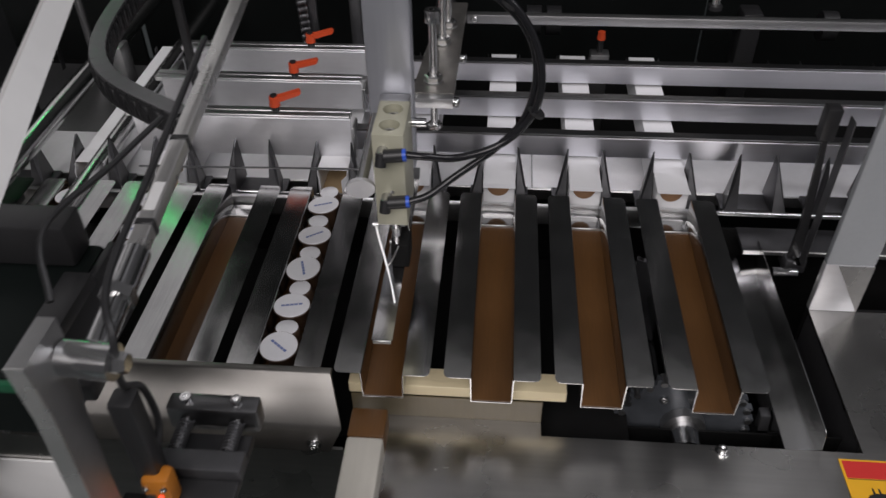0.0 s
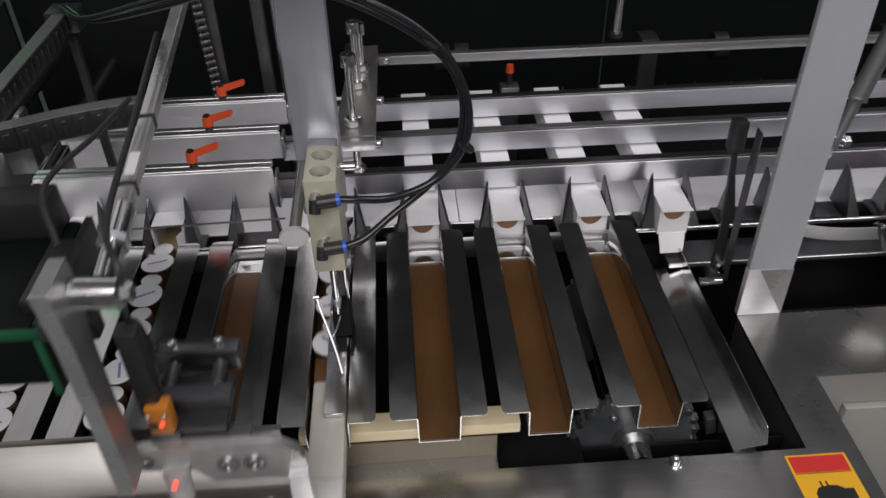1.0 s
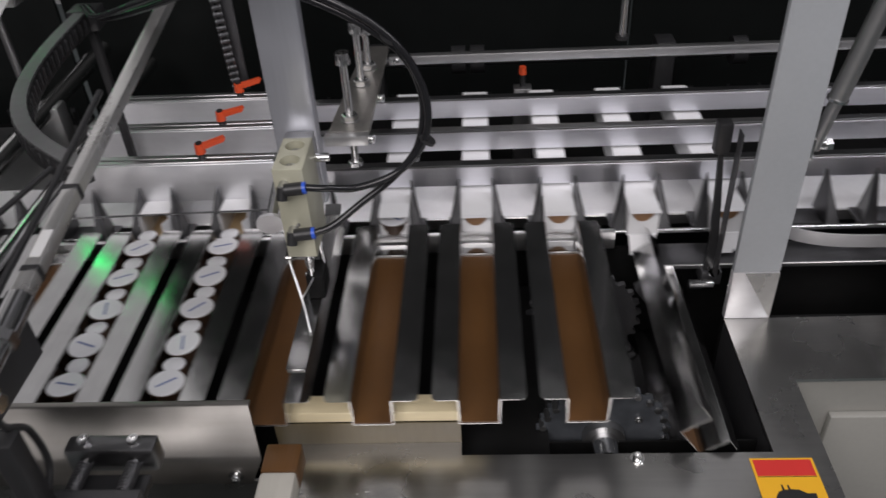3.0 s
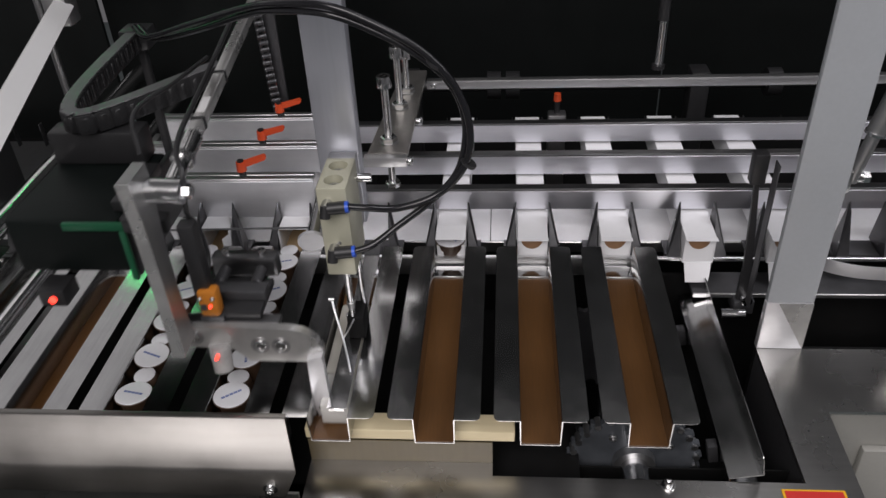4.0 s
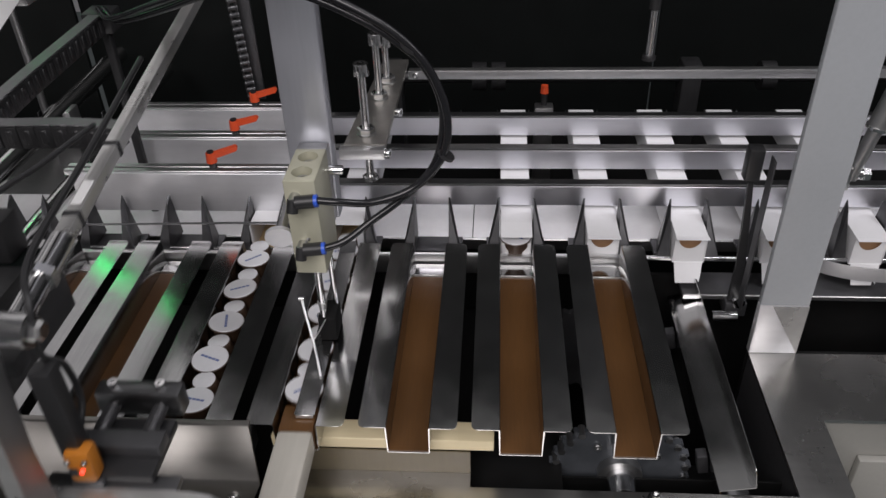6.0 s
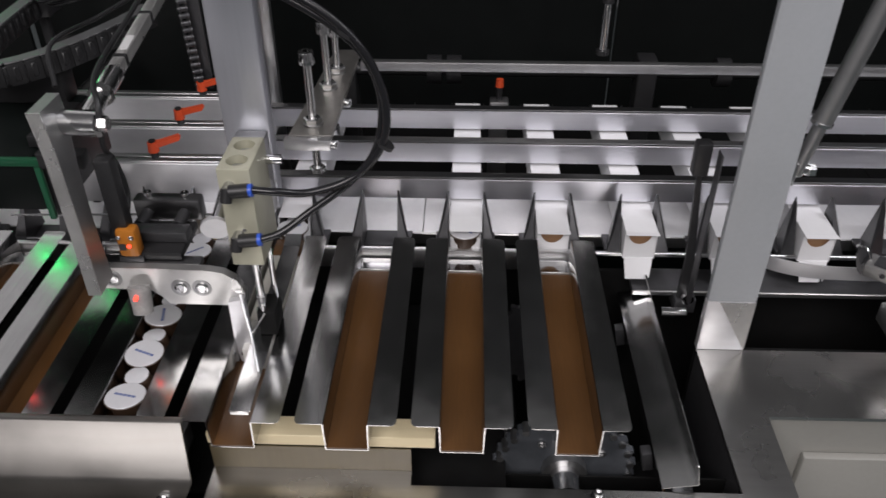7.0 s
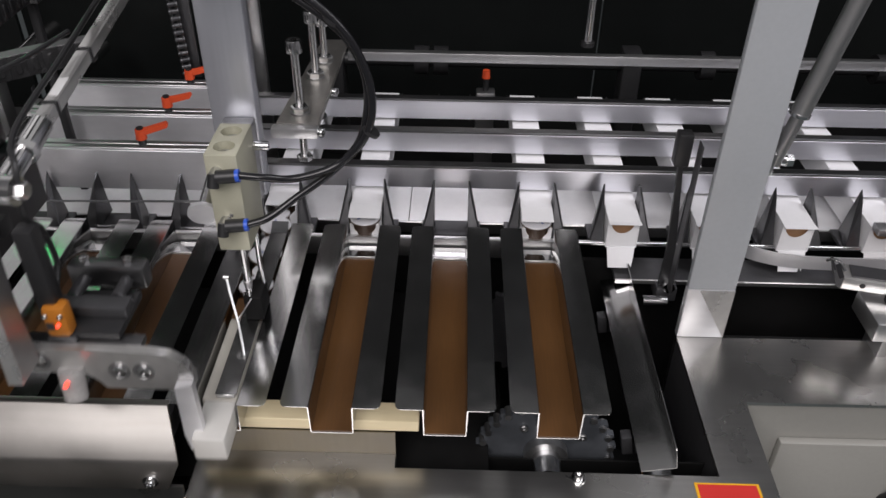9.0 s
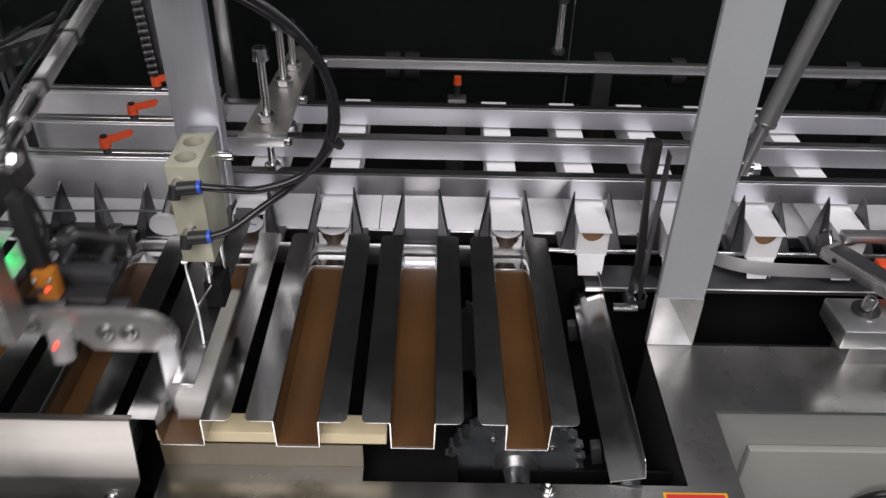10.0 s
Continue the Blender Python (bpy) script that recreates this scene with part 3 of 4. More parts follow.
def air_cylinder():
    t = thing("air_cylinder", "cream compact air cylinder with two black elbow fittings", "air cylinder", (0.011, 0.125, 0.098))
    o = Matrix.Translation((-0.011, -0.125, -0.098))

    def p(name, bm, m, parent=t, label=""):
        bmesh.ops.transform(bm, matrix=o, verts=bm.verts)
        return part(name, bm, m, parent, label)
    bm = box(B(), (-0.0035, 0.096, 0.098), (0.0245, 0.154, 0.196), 0.0012)
    body = p("body", bm, CREAM)
    for y in (0.112, 0.139):
        drill(body, cyl(B(), (-0.0005, y - 0.125, 0.0855), (-0.0005, y - 0.125, 0.11), 0.0092, n=32))
        p("cap_screw", bolt(B(), (0.0105, y, 0.1840), (0, 0, 1), 0.0062, 0.006), DULL)
    for z, x in ((0.180, 0.006), (0.1305, 0.007)):
        f = p("fitting", cyl(B(), (x, 0.0965, z), (x, 0.084, z), 0.0052), DULL)
        g = cyl(B(), (x, 0.087, z + 0.003), (x - 0.001, 0.083, z - 0.008), 0.0050, n=20)
        p("elbow", g, BLACK, f, "black elbow")
        p("socket", cyl(B(), (x + 0.002, 0.087, z), (x + 0.018, 0.088, z + 0.0012), 0.0060, n=20), BLACK, f)
        p("release_ring", cyl(B(), (x + 0.018, 0.088, z + 0.0012), (x + 0.0212, 0.0882, z + 0.0015), 0.0056, n=20), BLUE, f, "blue release ring")
    p("side_screw", bolt(B(), (0.0246, 0.150, 0.176), (1, 0, 0), 0.0045, 0.014), POLISHED)
    p("port_screw", bolt(B(), (0.012, 0.0961, 0.136), (0, -1, 0), 0.0018, 0.0006), DULL)
    p("mounting_plate", box(B(), (-0.006, 0.1545, 0.11), (0.022, 0.1775, 0.19), 0.001), STEEL)
    disc = p("round_plate", cyl(B(), (-0.0215, 0.1180, 0.1215), (-0.0220, 0.1215, 0.1225), 0.0135, n=32), MATTE_ALU, t, "round pale metal disc")
    p("stem", cyl(B(), (-0.0220, 0.1220, 0.1225), (-0.012, 0.180, 0.165), 0.0055, n=18), POLISHED, disc)
    return t


air_cylinder()

for pts, lab in ((((0.0272, 0.0882, 0.1815), (0.045, 0.090, 0.179), (0.072, 0.098, 0.174), (0.108, 0.108, 0.183), (0.133, 0.11, 0.212), (0.138, 0.11, 0.250), (0.125, 0.11, 0.290), (0.098, 0.112, 0.320), (0.058, 0.115, 0.343), (0.02, 0.12, 0.356), (-0.03, 0.145, 0.350), (-0.075, 0.19, 0.331), (-0.148, 0.25, 0.297), (-0.235, 0.335, 0.254), (-0.284, 0.41, 0.2395)), "black air hose looping from the cylinder's upper fitting"),
                 (((0.0282, 0.0882, 0.1320), (0.045, 0.092, 0.137), (0.068, 0.104, 0.150), (0.104, 0.115, 0.175), (0.127, 0.117, 0.205), (0.134, 0.117, 0.250), (0.122, 0.117, 0.287), (0.094, 0.118, 0.314), (0.055, 0.120, 0.336), (0.018, 0.124, 0.348), (-0.03, 0.148, 0.343), (-0.073, 0.194, 0.324), (-0.144, 0.256, 0.289), (-0.230, 0.342, 0.249), (-0.278, 0.41, 0.2395)), "black air hose looping from the cylinder's lower fitting")):
    solo("air_hose", sweep(B(), pts, 0.0033, 12, 8), HOSE, lab, "hose", "air hoses")
for c in ((0.136, 0.1135, 0.212), (0.110, 0.1145, 0.306)):
    bm = B()
    bmesh.ops.create_cone(bm, cap_ends=True, segments=16, radius1=0.0078, radius2=0.0078, depth=0.003, matrix=Matrix.Translation(c) @ Matrix.Rotation(0.6, 4, "Y"))
    solo("cable_tie", bm, BLACK, "black cable tie round the two hoses", "cable tie", "cable ties")


def presser():
    t = thing("hold_down_strip", "long steel hold-down strip under the air cylinder", "presser", (0, 0, 0))
    part("rod", cyl(B(), (0.010, 0.117, 0.0305), (0.010, 0.117, 0.125), 0.0036), POLISHED, t)
    part("rod_collar", cyl(B(), (0.010, 0.117, 0.0302), (0.010, 0.117, 0.048), 0.0024, 0.0048), DULL, t)
    part("guide_rod", cyl(B(), (0.0185, 0.137, 0.0302), (0.0185, 0.137, 0.125), 0.0028), POLISHED, t)
    part("block", box(B(), (0.004, 0.112, 0.0015), (0.0215, 0.142, 0.030), 0.0015), PIT, t, "black plastic carrier block")
    part("block_screw", bolt(B(), (0.0039, 0.124, 0.024), (-1, 0, 0), 0.0026, 0.0025), POLISHED, t)
    part("arm", sweep(B(), ((-0.0085, 0.1125, 0.054), (-0.0045, 0.103, 0.044), (0.004, 0.086, 0.025), (0.0095, 0.072, 0.013), (0.0135, 0.060, 0.0025)), 0.0013, 8, 6), STEEL, t)
    part("brace", sweep(B(), ((0.004, 0.086, 0.024), (0.009, 0.094, 0.029), (0.012, 0.1115, 0.029)), 0.0008, 8, 3), STEEL, t)
    part("arm_screw", cyl(B(), (-0.0115, 0.1125, 0.0545), (-0.0060, 0.1125, 0.0545), 0.0022, n=12), POLISHED, t)
    sole = [(0.0125, 0.0), (0.262, 0.0), (0.270, 0.0022), (0.277, 0.0075), (0.2765, 0.0086), (0.2690, 0.0034), (0.2615, 0.0013), (0.0125, 0.0013)]
    part("strip", prism(B(), sole, along_x, -0.0022, 0.0165), TRAY, t, "long dark reflecting hold-down strip")
    part("strip_lip", box(B(), (-0.0010, 0.0112, -0.0028), (0.0153, 0.0124, 0.0013), 0.0005, 1), ALU, t, "bright bent lip")
    return t


PRESSER = presser()


def screw_bracket():
    t = thing("stop_bracket", "steel bracket plate with long adjusting screws", "bracket", (0.03, 0.34, 0.10))
    o = Matrix.Translation((-0.03, -0.34, -0.10))

    def p(name, bm, m, parent=t):
        bmesh.ops.transform(bm, matrix=o, verts=bm.verts)
        return part(name, bm, m, parent)
    p("plate", prism(B(), [(0.004, 0.3248), (0.052, 0.3248), (0.055, 0.575), (0.020, 0.575)], along_z, 0.103, 0.109), WARMSTEEL)
    p("side_screw", bolt(B(), (0.0525, 0.318, 0.102), (1, -0.3, 0), 0.0058, 0.006), POLISHED)
    p("side_screw", bolt(B(), (0.0545, 0.420, 0.104), (1, -0.3, 0), 0.0058, 0.006), POLISHED)
    p("front_lip", box(B(), (0.000, 0.312, 0.096), (0.052, 0.3245, 0.1085), 0.001), ALU)
    for x, y, lo, hi in ((0.027, 0.352, 0.052, 0.182), (0.030, 0.45, 0.058, 0.180), (0.034, 0.50, 0.07, 0.158)):
        s = p("adjusting_screw", cyl(B(), (x, y, lo), (x, y, hi), 0.0046, n=18), POLISHED)
        p("screw_head", bolt(B(), (x, y, hi), (0, 0, 1), 0.0088, 0.014), POLISHED, s)
        bm = bolt(B(), (x, y, 0.1112), (0, 0, 1), 0.0092, 0.007, False)
        p("washer", cyl(B(), (x, y, 0.1092), (x, y, 0.1110), 0.0115, n=24), DULL, s)
        p("nut", bm, POLISHED, s)
        bm = bolt(B(), (x, y, lo - 0.004), (0, 0, 1), 0.0085, 0.006, False)
        p("foot_nut", bm, POLISHED, s)


screw_bracket()


def long_bar():
    t = thing("long_bar", "long flat aluminium bar behind the rails", "bar", (0.8, 0.569, 0.084))
    part("bar", box(B(), (-0.7448, -0.006, 0.0), (0.8, 0.006, 0.013), 0.001), ALU, t)
    for x in (-0.735, 0.1, 0.7):
        part("screw", bolt(B(), (x, -0.0061, 0.0065), (0, -1, 0), 0.0038, 0.003), POLISHED, t)
    for x in (0.35, 0.78):
        part("post", box(B(), (x - 0.006, 0.0062, -0.2138), (x + 0.006, 0.018, 0.012), 0.001), DARKSTEEL, t)


long_bar()


def hanging_rod(x, y, z):
    t = thing("hanging_rod", "polished rod hanging with a black end nut", "rod", (x, y, z))
    part("rod", cyl(B(), (0, 0, 0.006), (0, 0, 0.068), 0.0055), POLISHED, t)
    part("holder", cyl(B(), (0, 0, 0.0681), (0, 0, 0.9), 0.0075), BLACK, t)
    part("end_nut", cyl(B(), (0, 0, 0), (0, 0, 0.0058), 0.009, n=12), BLACK, t)


hanging_rod(0.379, 0.544, 0.120)


def right_post():
    t = thing("frame_post", "flat grey painted frame post with bare steel foot", "post", (0.484, 0.205, -0.077))
    part("shaft", box(B(), (-0.0255, -0.015, 0.068), (0.0255, -0.006, 0.95), 0.0015), PAINT, t)
    foot = box(B(), (-0.0257, -0.0152, 0.0), (0.0257, -0.0058, 0.0678), 0.0015)
    part("foot", foot, MATTE_ALU, t, "bare steel foot")
    # diagonal reflection on the foot, drawn as a thin brighter plate
    part("gusset", prism(B(), [(-0.0123, 0.0672), (0.0252, 0.0672), (0.0252, 0.001)], along_y, -0.0162, -0.0153), BARSTEEL, t, "bright triangle on the foot, a reflection drawn as a plate")
    part("side_plate", box(B(), (-0.031, 0.021, 0.030), (-0.0295, 0.036, 0.220), 0.0005, 1), DARKSTEEL, t)


right_post()


def toggle_handle():
    t = thing("toggle_handle", "black hand lever with a block grip", "hand lever", (0.459, 0.262, -0.06))
    part("grip", box(B(), (-0.022, -0.006, 0.162), (-0.006, 0.010, 0.200), 0.002), BLACK, t)
    part("blade", prism(B(), [(-0.011, 0.162), (-0.016, 0.162), (-0.012, 0.10), (-0.009, 0.05), (-0.010, 0.0), (0.004, 0.0), (0.001, 0.05), (-0.004, 0.10)], along_y, -0.002, 0.003), BLACK, t)
    part("pivot", cyl(B(), (0.0, -0.012, 0.004), (0.0, 0.010, 0.004), 0.007), POLISHED, t, "bright pivot pin")
    part("cross_pin", cyl(B(), (-0.030, -0.018, -0.010), (-0.002, -0.018, -0.010), 0.0065), POLISHED, t, "bright cross pin")
    part("foot", box(B(), (-0.012, -0.006, -0.02), (0.012, 0.02, -0.001), 0.001), DARKSTEEL, t)


toggle_handle()


def gas_strut():
    t = thing("gas_strut", "grey gas strut beside the frame post", "gas strut", (0.518, 0.205, 0.142))
    d = Vector((0.105, -0.01, 0.55)).normalized()
    part("bracket", box(B(), (-0.0200, -0.0108, -0.012), (-0.004, 0.004, 0.012), 0.001), STEEL, t)
    part("ball_joint", cyl(B(), (-0.004, 0, 0), (0.010, 0, 0), 0.005), POLISHED, t)
    part("joint_pin", cyl(B(), (0.010, 0, 0), (0.016, 0, 0), 0.0065, n=6), POLISHED, t)
    part("rod", cyl(B(), d * -0.004, d * 0.05, 0.0065), DULL, t)
    part("collar", cyl(B(), d * 0.05, d * 0.053, 0.0102), POLISHED, t)
    part("tube", cyl(B(), d * 0.053, d * 0.6, 0.0092), DULL, t)


gas_strut()


def outfeed():
    t = thing("folding_station", "steel swing arm and block that fold carton flaps", "folding mechanism", (0.66, 0.18, -0.06))
    o = Matrix.Translation((-0.66, -0.18, 0.06))

    def p(name, bm, m, label=""):
        bmesh.ops.transform(bm, matrix=o, verts=bm.verts)
        return part(name, bm, m, t, label)
    p("block", box(B(), (0.648, 0.150, -0.042), (0.78, 0.207, -0.018), 0.002), ALU)
    p("pedestal", box(B(), (0.670, 0.165, -0.30), (0.72, 0.2, -0.0425), 0.002), DULL)
    p("washer", cyl(B(), (0.684, 0.186, -0.0178), (0.684, 0.186, -0.0155), 0.015), BLACK)
    p("clamp_screw", bolt(B(), (0.684, 0.186, -0.0155), (0.25, 0.1, 1), 0.007, 0.014), POLISHED)
    p("pivot_post", cyl(B(), (0.725, 0.192, -0.0178), (0.725, 0.192, -0.0105), 0.010), DULL)
    p("slide_rail", box(B(), (0.690, 0.276, 0.006), (0.84, 0.293, 0.015), 0.001), ALU)
    p("red_cover", box(B(), (0.716, 0.236, -0.0178), (0.75, 0.254, 0.004), 0.003), ORANGE, "red plastic cover")
    bm = B()
    path = smooth_path(((0.546, 0.300, 0), (0.566, 0.286, 0), (0.600, 0.275, 0), (0.66, 0.271, 0), (0.80, 0.271, 0)), 6)
    outer = [(q.x, q.y) for q in path]
    inner = [(q.x, q.y + 0.0016) for q in reversed(path)]
    prism(bm, outer + inner, along_z, -0.040, -0.022)
    solo("flap_guide", bm, MATTE_ALU, "curved thin stainless strip guiding carton flaps", "guide strip")
    arm = new("swing_arm")
    arm.parent = t
    bm = box(B(), (-0.014, -0.014, 0.0), (0.100, 0.014, 0.0150), 0.0015)
    part("arm_body", bm, BARSTEEL, arm, "bright milled swing arm")
    part("tip_plate", prism(B(), [(0.1002, -0.001), (0.106, 0.004), (0.112, 0.022), (0.1105, 0.023), (0.104, 0.012), (0.1002, 0.0155)], along_y, -0.013, 0.013), DARKSTEEL, arm, "dark bent tip plate")
    part("top_plate", box(B(), (0.010, -0.011, 0.0151), (0.092, 0.011, 0.0166), 0.0005, 1), DARKSTEEL, arm)
    part("screw", bolt(B(), (0.080, 0.0141, 0.008), (0, 1, 0), 0.003, 0.0008), BLACK, arm)
    part("hook", sweep(B(), ((0.098, 0.002, 0.0166), (0.104, 0.000, 0.024), (0.112, -0.004, 0.025), (0.116, -0.008, 0.020)), 0.0018, 8, 5), POLISHED, arm)
    return arm


SWING = outfeed()


def cabinet_door():
    t = thing("cabinet_door", "grey painted machine door with wire handle", "door", (0.70, 0.094, -0.4))
    part("panel", box(B(), (-0.143, -0.006, -0.3), (0.4, 0.0035, 0.268), 0.0015), DOOR, t)
    part("handle", sweep(B(), ((-0.012, -0.006, 0.18), (-0.006, -0.022, 0.215), (0.004, -0.026, 0.226), (0.018, -0.026, 0.226), (0.026, -0.022, 0.215), (0.026, -0.006, 0.18)), 0.004, 10, 6), BLACK, t, "black wire handle")


cabinet_door()


def sticker():
    t = thing("warning_sticker", "yellow and red pinch warning sticker on the bed plate", "sticker", (0.462, -0.0575, -0.0768))
    part("sheet", box(B(), (-0.0295, -0.048, 0.0002), (0.0295, 0.048, 0.0005)), YELLOW, t)
    part("header", box(B(), (-0.027, 0.0275, 0.0005), (0.027, 0.046, 0.0007)), RED, t, "red header band")
    hand = [(-0.017, 0.004), (-0.013, 0.010), (-0.009, 0.0115), (-0.009, 0.0175), (-0.0075, 0.0175), (-0.007, 0.012), (-0.0035, 0.012), (-0.0035, 0.0172), (-0.002, 0.0172), (-0.0015, 0.0125), (0.006, 0.012), (0.012, 0.008), (0.020, 0.008), (0.020, -0.008), (0.012, -0.009), (0.001, -0.010), (0.001, -0.0145), (-0.0006, -0.0145), (-0.0012, -0.0105), (-0.004, -0.010), (-0.004, -0.0145), (-0.0055, -0.0145), (-0.0062, -0.009), (-0.012, -0.008), (-0.017, -0.003)]
    part("pictogram", prism(B(), hand, along_z, 0.0005, 0.0007), BLACK, t, "black pinched hand pictogram")
    part("rule", box(B(), (-0.0265, -0.0235, 0.0005), (0.0265, -0.0228, 0.0007)), BLACK, t)
    part("rule", box(B(), (-0.027, 0.0262, 0.0005), (0.027, 0.0269, 0.0007)), BLACK, t)
    cu = bpy.data.curves.new("caption", "FONT")
    cu.body, cu.size, cu.align_x, cu.align_y, cu.extrude = "\u5c0f\u5fc3\u5939\u624b", 0.0115, "CENTER", "CENTER", 0.0001
    tmp = new("caption", cu)
    mesh = bpy.data.meshes.new_from_object(tmp.evaluated_get(bpy.context.evaluated_depsgraph_get()))
    bpy.data.objects.remove(tmp)
    mesh.materials.clear()
    mesh.materials.append(BLACK)
    cap = new("caption", mesh)
    cap.parent, cap.location = t, (0, -0.0325, 0.0007)
    bm = B()
    for x0, x1 in ((-0.021, -0.0165), (-0.0145, -0.003), (-0.001, 0.008), (0.010, 0.020)):
        box(bm, (x0, -0.0445, 0.0005), (x1, -0.0418, 0.0007))
    part("small_print", bm, BLACK, t)


sticker()

# ---- background of the machine ----
rear_cover = thing("rear_cover", "tinted black rear cover of the machine", "cover", (0.6, 0.87, -0.5))
for x0, x1 in ((-1.15, -0.1515), (-0.1485, 0.7985), (0.8015, 1.2)):
    part("panel", box(B(), (x0, -0.01, 0.0), (x1, 0.0, 1.50), 0.002), PANEL, rear_cover)
solo("side_cover", box(B(), (-1.7, 0.84, -0.5), (-0.551, 0.85, 0.26), 0.002), PANEL, "low tinted black cover behind the infeed", "cover")
deck = thing("rear_deck", "near-black deck behind the rails", "deck", (0.4, 0.72, -0.14))
for x0, x1 in ((-1.3, -0.4505), (-0.4495, 0.4495), (0.4505, 1.3)):
    part("plate", box(B(), (x0, -0.12, 0.0), (x1, 0.135, 0.010), 0.001), PIT, deck)


def rear_drive():
    t = thing("rear_drive", "dark drive shaft with collars behind the rails", "drive shaft", (0.3, 0.70, 0.03))
    part("shaft", cyl(B(), (-0.3, 0, 0), (1.1, 0, 0), 0.010), BLACK, t)
    for x in (-0.16, -0.13, 0.28, 0.55, 0.8):
        part("collar", cyl(B(), (x, 0, 0), (x + 0.022, 0, 0), 0.022), BLACK, t)
    for x in (-0.30, 0.16, 0.62):
        part("bearing", box(B(), (x, -0.02, -0.16), (x + 0.03, 0.02, 0.024), 0.004), BLACK, t)


rear_drive()


def rear_knob():
    t = thing("rear_clamp", "grey clamp block with small orange knob", "clamp", (0.250, 0.640, -0.02))
    part("block", box(B(), (-0.014, -0.01, -0.11), (0.014, 0.012, 0.028), 0.002), DULL, t)
    part("stem", cyl(B(), (0, 0.002, 0.0282), (0, 0.002, 0.048), 0.0045), BLACK, t)
    part("knob", cyl(B(), (0, 0.002, 0.0482), (0, 0.002, 0.060), 0.0062, 0.0052), ORANGE, t, "orange knob")


rear_knob()


def rear_chain():
    t = thing("roller_chain", "oily roller chain running upright behind the clamp plates", "roller chain", (-0.172, 0.565, 0.05))
    for i in range(34):
        wide = i % 2 == 0
        bm = B()
        for x in (-1, 1):
            u = x * (0.0052 if wide else 0.0036)
            for z in (0.0, 0.0095):
                cyl(bm, (u - 0.0008, 0, z), (u + 0.0008, 0, z), 0.0046, n=12)
            box(bm, (u - 0.0007, -0.0032, 0.0), (u + 0.0007, 0.0032, 0.0095))
        cyl(bm, (-0.0066, 0, 0.0), (0.0066, 0, 0.0), 0.0020, n=10)
        cyl(bm, (-0.0034, 0, 0.0), (0.0034, 0, 0.0), 0.0036, n=12)
        bmesh.ops.transform(bm, matrix=Matrix.Translation((-0.0004 * i, 0, 0.0098 * i)) @ Matrix.Rotation(radians(28), 4, "Z"), verts=bm.verts)
        part("link", bm, FIN if wide else DARKSTEEL, t)
    part("guide_strip", box(B(), (-0.006, 0.0085, 0.0), (0.016, 0.0125, 0.34), 0.001), DARKSTEEL, t)
    s = solo("rear_upright", box(B(), (-0.112, 0.585, -0.13), (-0.096, 0.60, 0.7), 0.002), DARKSTEEL, "dark steel upright behind the column", "upright")
    solo("rear_upright", box(B(), (-0.088, 0.602, -0.1298), (-0.070, 0.615, 0.7), 0.004), ALU, "bright steel upright behind the column", "upright")


rear_chain()

# ---- left-hand side ----
def guard_bar():
    t = thing("guard_bar", "white enamelled square guard bar over the infeed", "guard bar", (-0.307, 0.302, 0.3))
    part("bar", sweep(B(), ((0.211, -0.74, 0), (0.0, 0.0, 0)), 0.0135, 4, 0), WHITE, t)
    part("end_joint", box(B(), (-0.018, -0.006, -0.020), (0.010, 0.020, 0.016), 0.004), DULL, t, "grey metal end joint")
    part("hanger", box(B(), (-0.016, 0.004, 0.0162), (-0.002, 0.018, 1.2), 0.002), DULL, t)


guard_bar()


def infeed_side():
    for x, z, r in ((-0.392, 0.0, 0.011), (-0.47, 0.03, 0.014)):
        t = thing("guide_shaft", "polished linear guide shaft at the infeed", "guide shaft", (x, 0.2, z), group="guide shafts")
        part("shaft", cyl(B(), (0, -0.6, 0), (0, 0.6, 0), r), POLISHED, t)
        part("support", box(B(), (-0.02, -0.28, -0.09), (0.02, -0.25, r * 0.4), 0.002), DULL, t)
        part("support", box(B(), (-0.02, 0.36, -0.09), (0.02, 0.39, r * 0.4), 0.002), DULL, t)
    solo("infeed_cover", box(B(), (-1.3, -0.5, -0.10), (-0.41, 0.75, -0.09), 0.002), DULL, "dull steel cover beside the infeed", "cover")
    solo("infeed_motor", box(B(), (-0.78, 0.16, -0.088), (-0.56, 0.5, 0.14), 0.01), BLACK, "black motor housing at the infeed", "motor")
    # unseen bar; its fading lenses are added to mirror a green streak in the flanges
    t = thing("status_light", "unseen black bar with green lenses, added for the streak on the trays", "status light", (-0.56, 0.668, -0.09))
    part("rod", cyl(B(), (0.0, 0.012, 0.0), (0.0, 0.012, 0.395), 0.006), DULL, t)
    m = Matrix.Translation((0.0, 0.0, 0.402)) @ Matrix.Rotation(radians(-42.5), 4, "Y")
    part("body", box(B(), (-0.012, 0.0, -0.010), (0.240, 0.022, 0.010), 0.003, 2, m), BLACK, t)
    for u0, u1, glass in ((0.0, 0.052, LED_GREEN), (0.060, 0.100, LED_GREEN_DIM), (0.135, 0.165, LED_GREEN_DIM), (0.185, 0.215, LED_GREEN_FAINT)):
        part("lens", box(B(), (u0, -0.004, -0.004), (u1, -0.0002, 0.004), 0.001, 1, m), glass, t, "glowing green lens")


infeed_side()

# ---- pusher ----


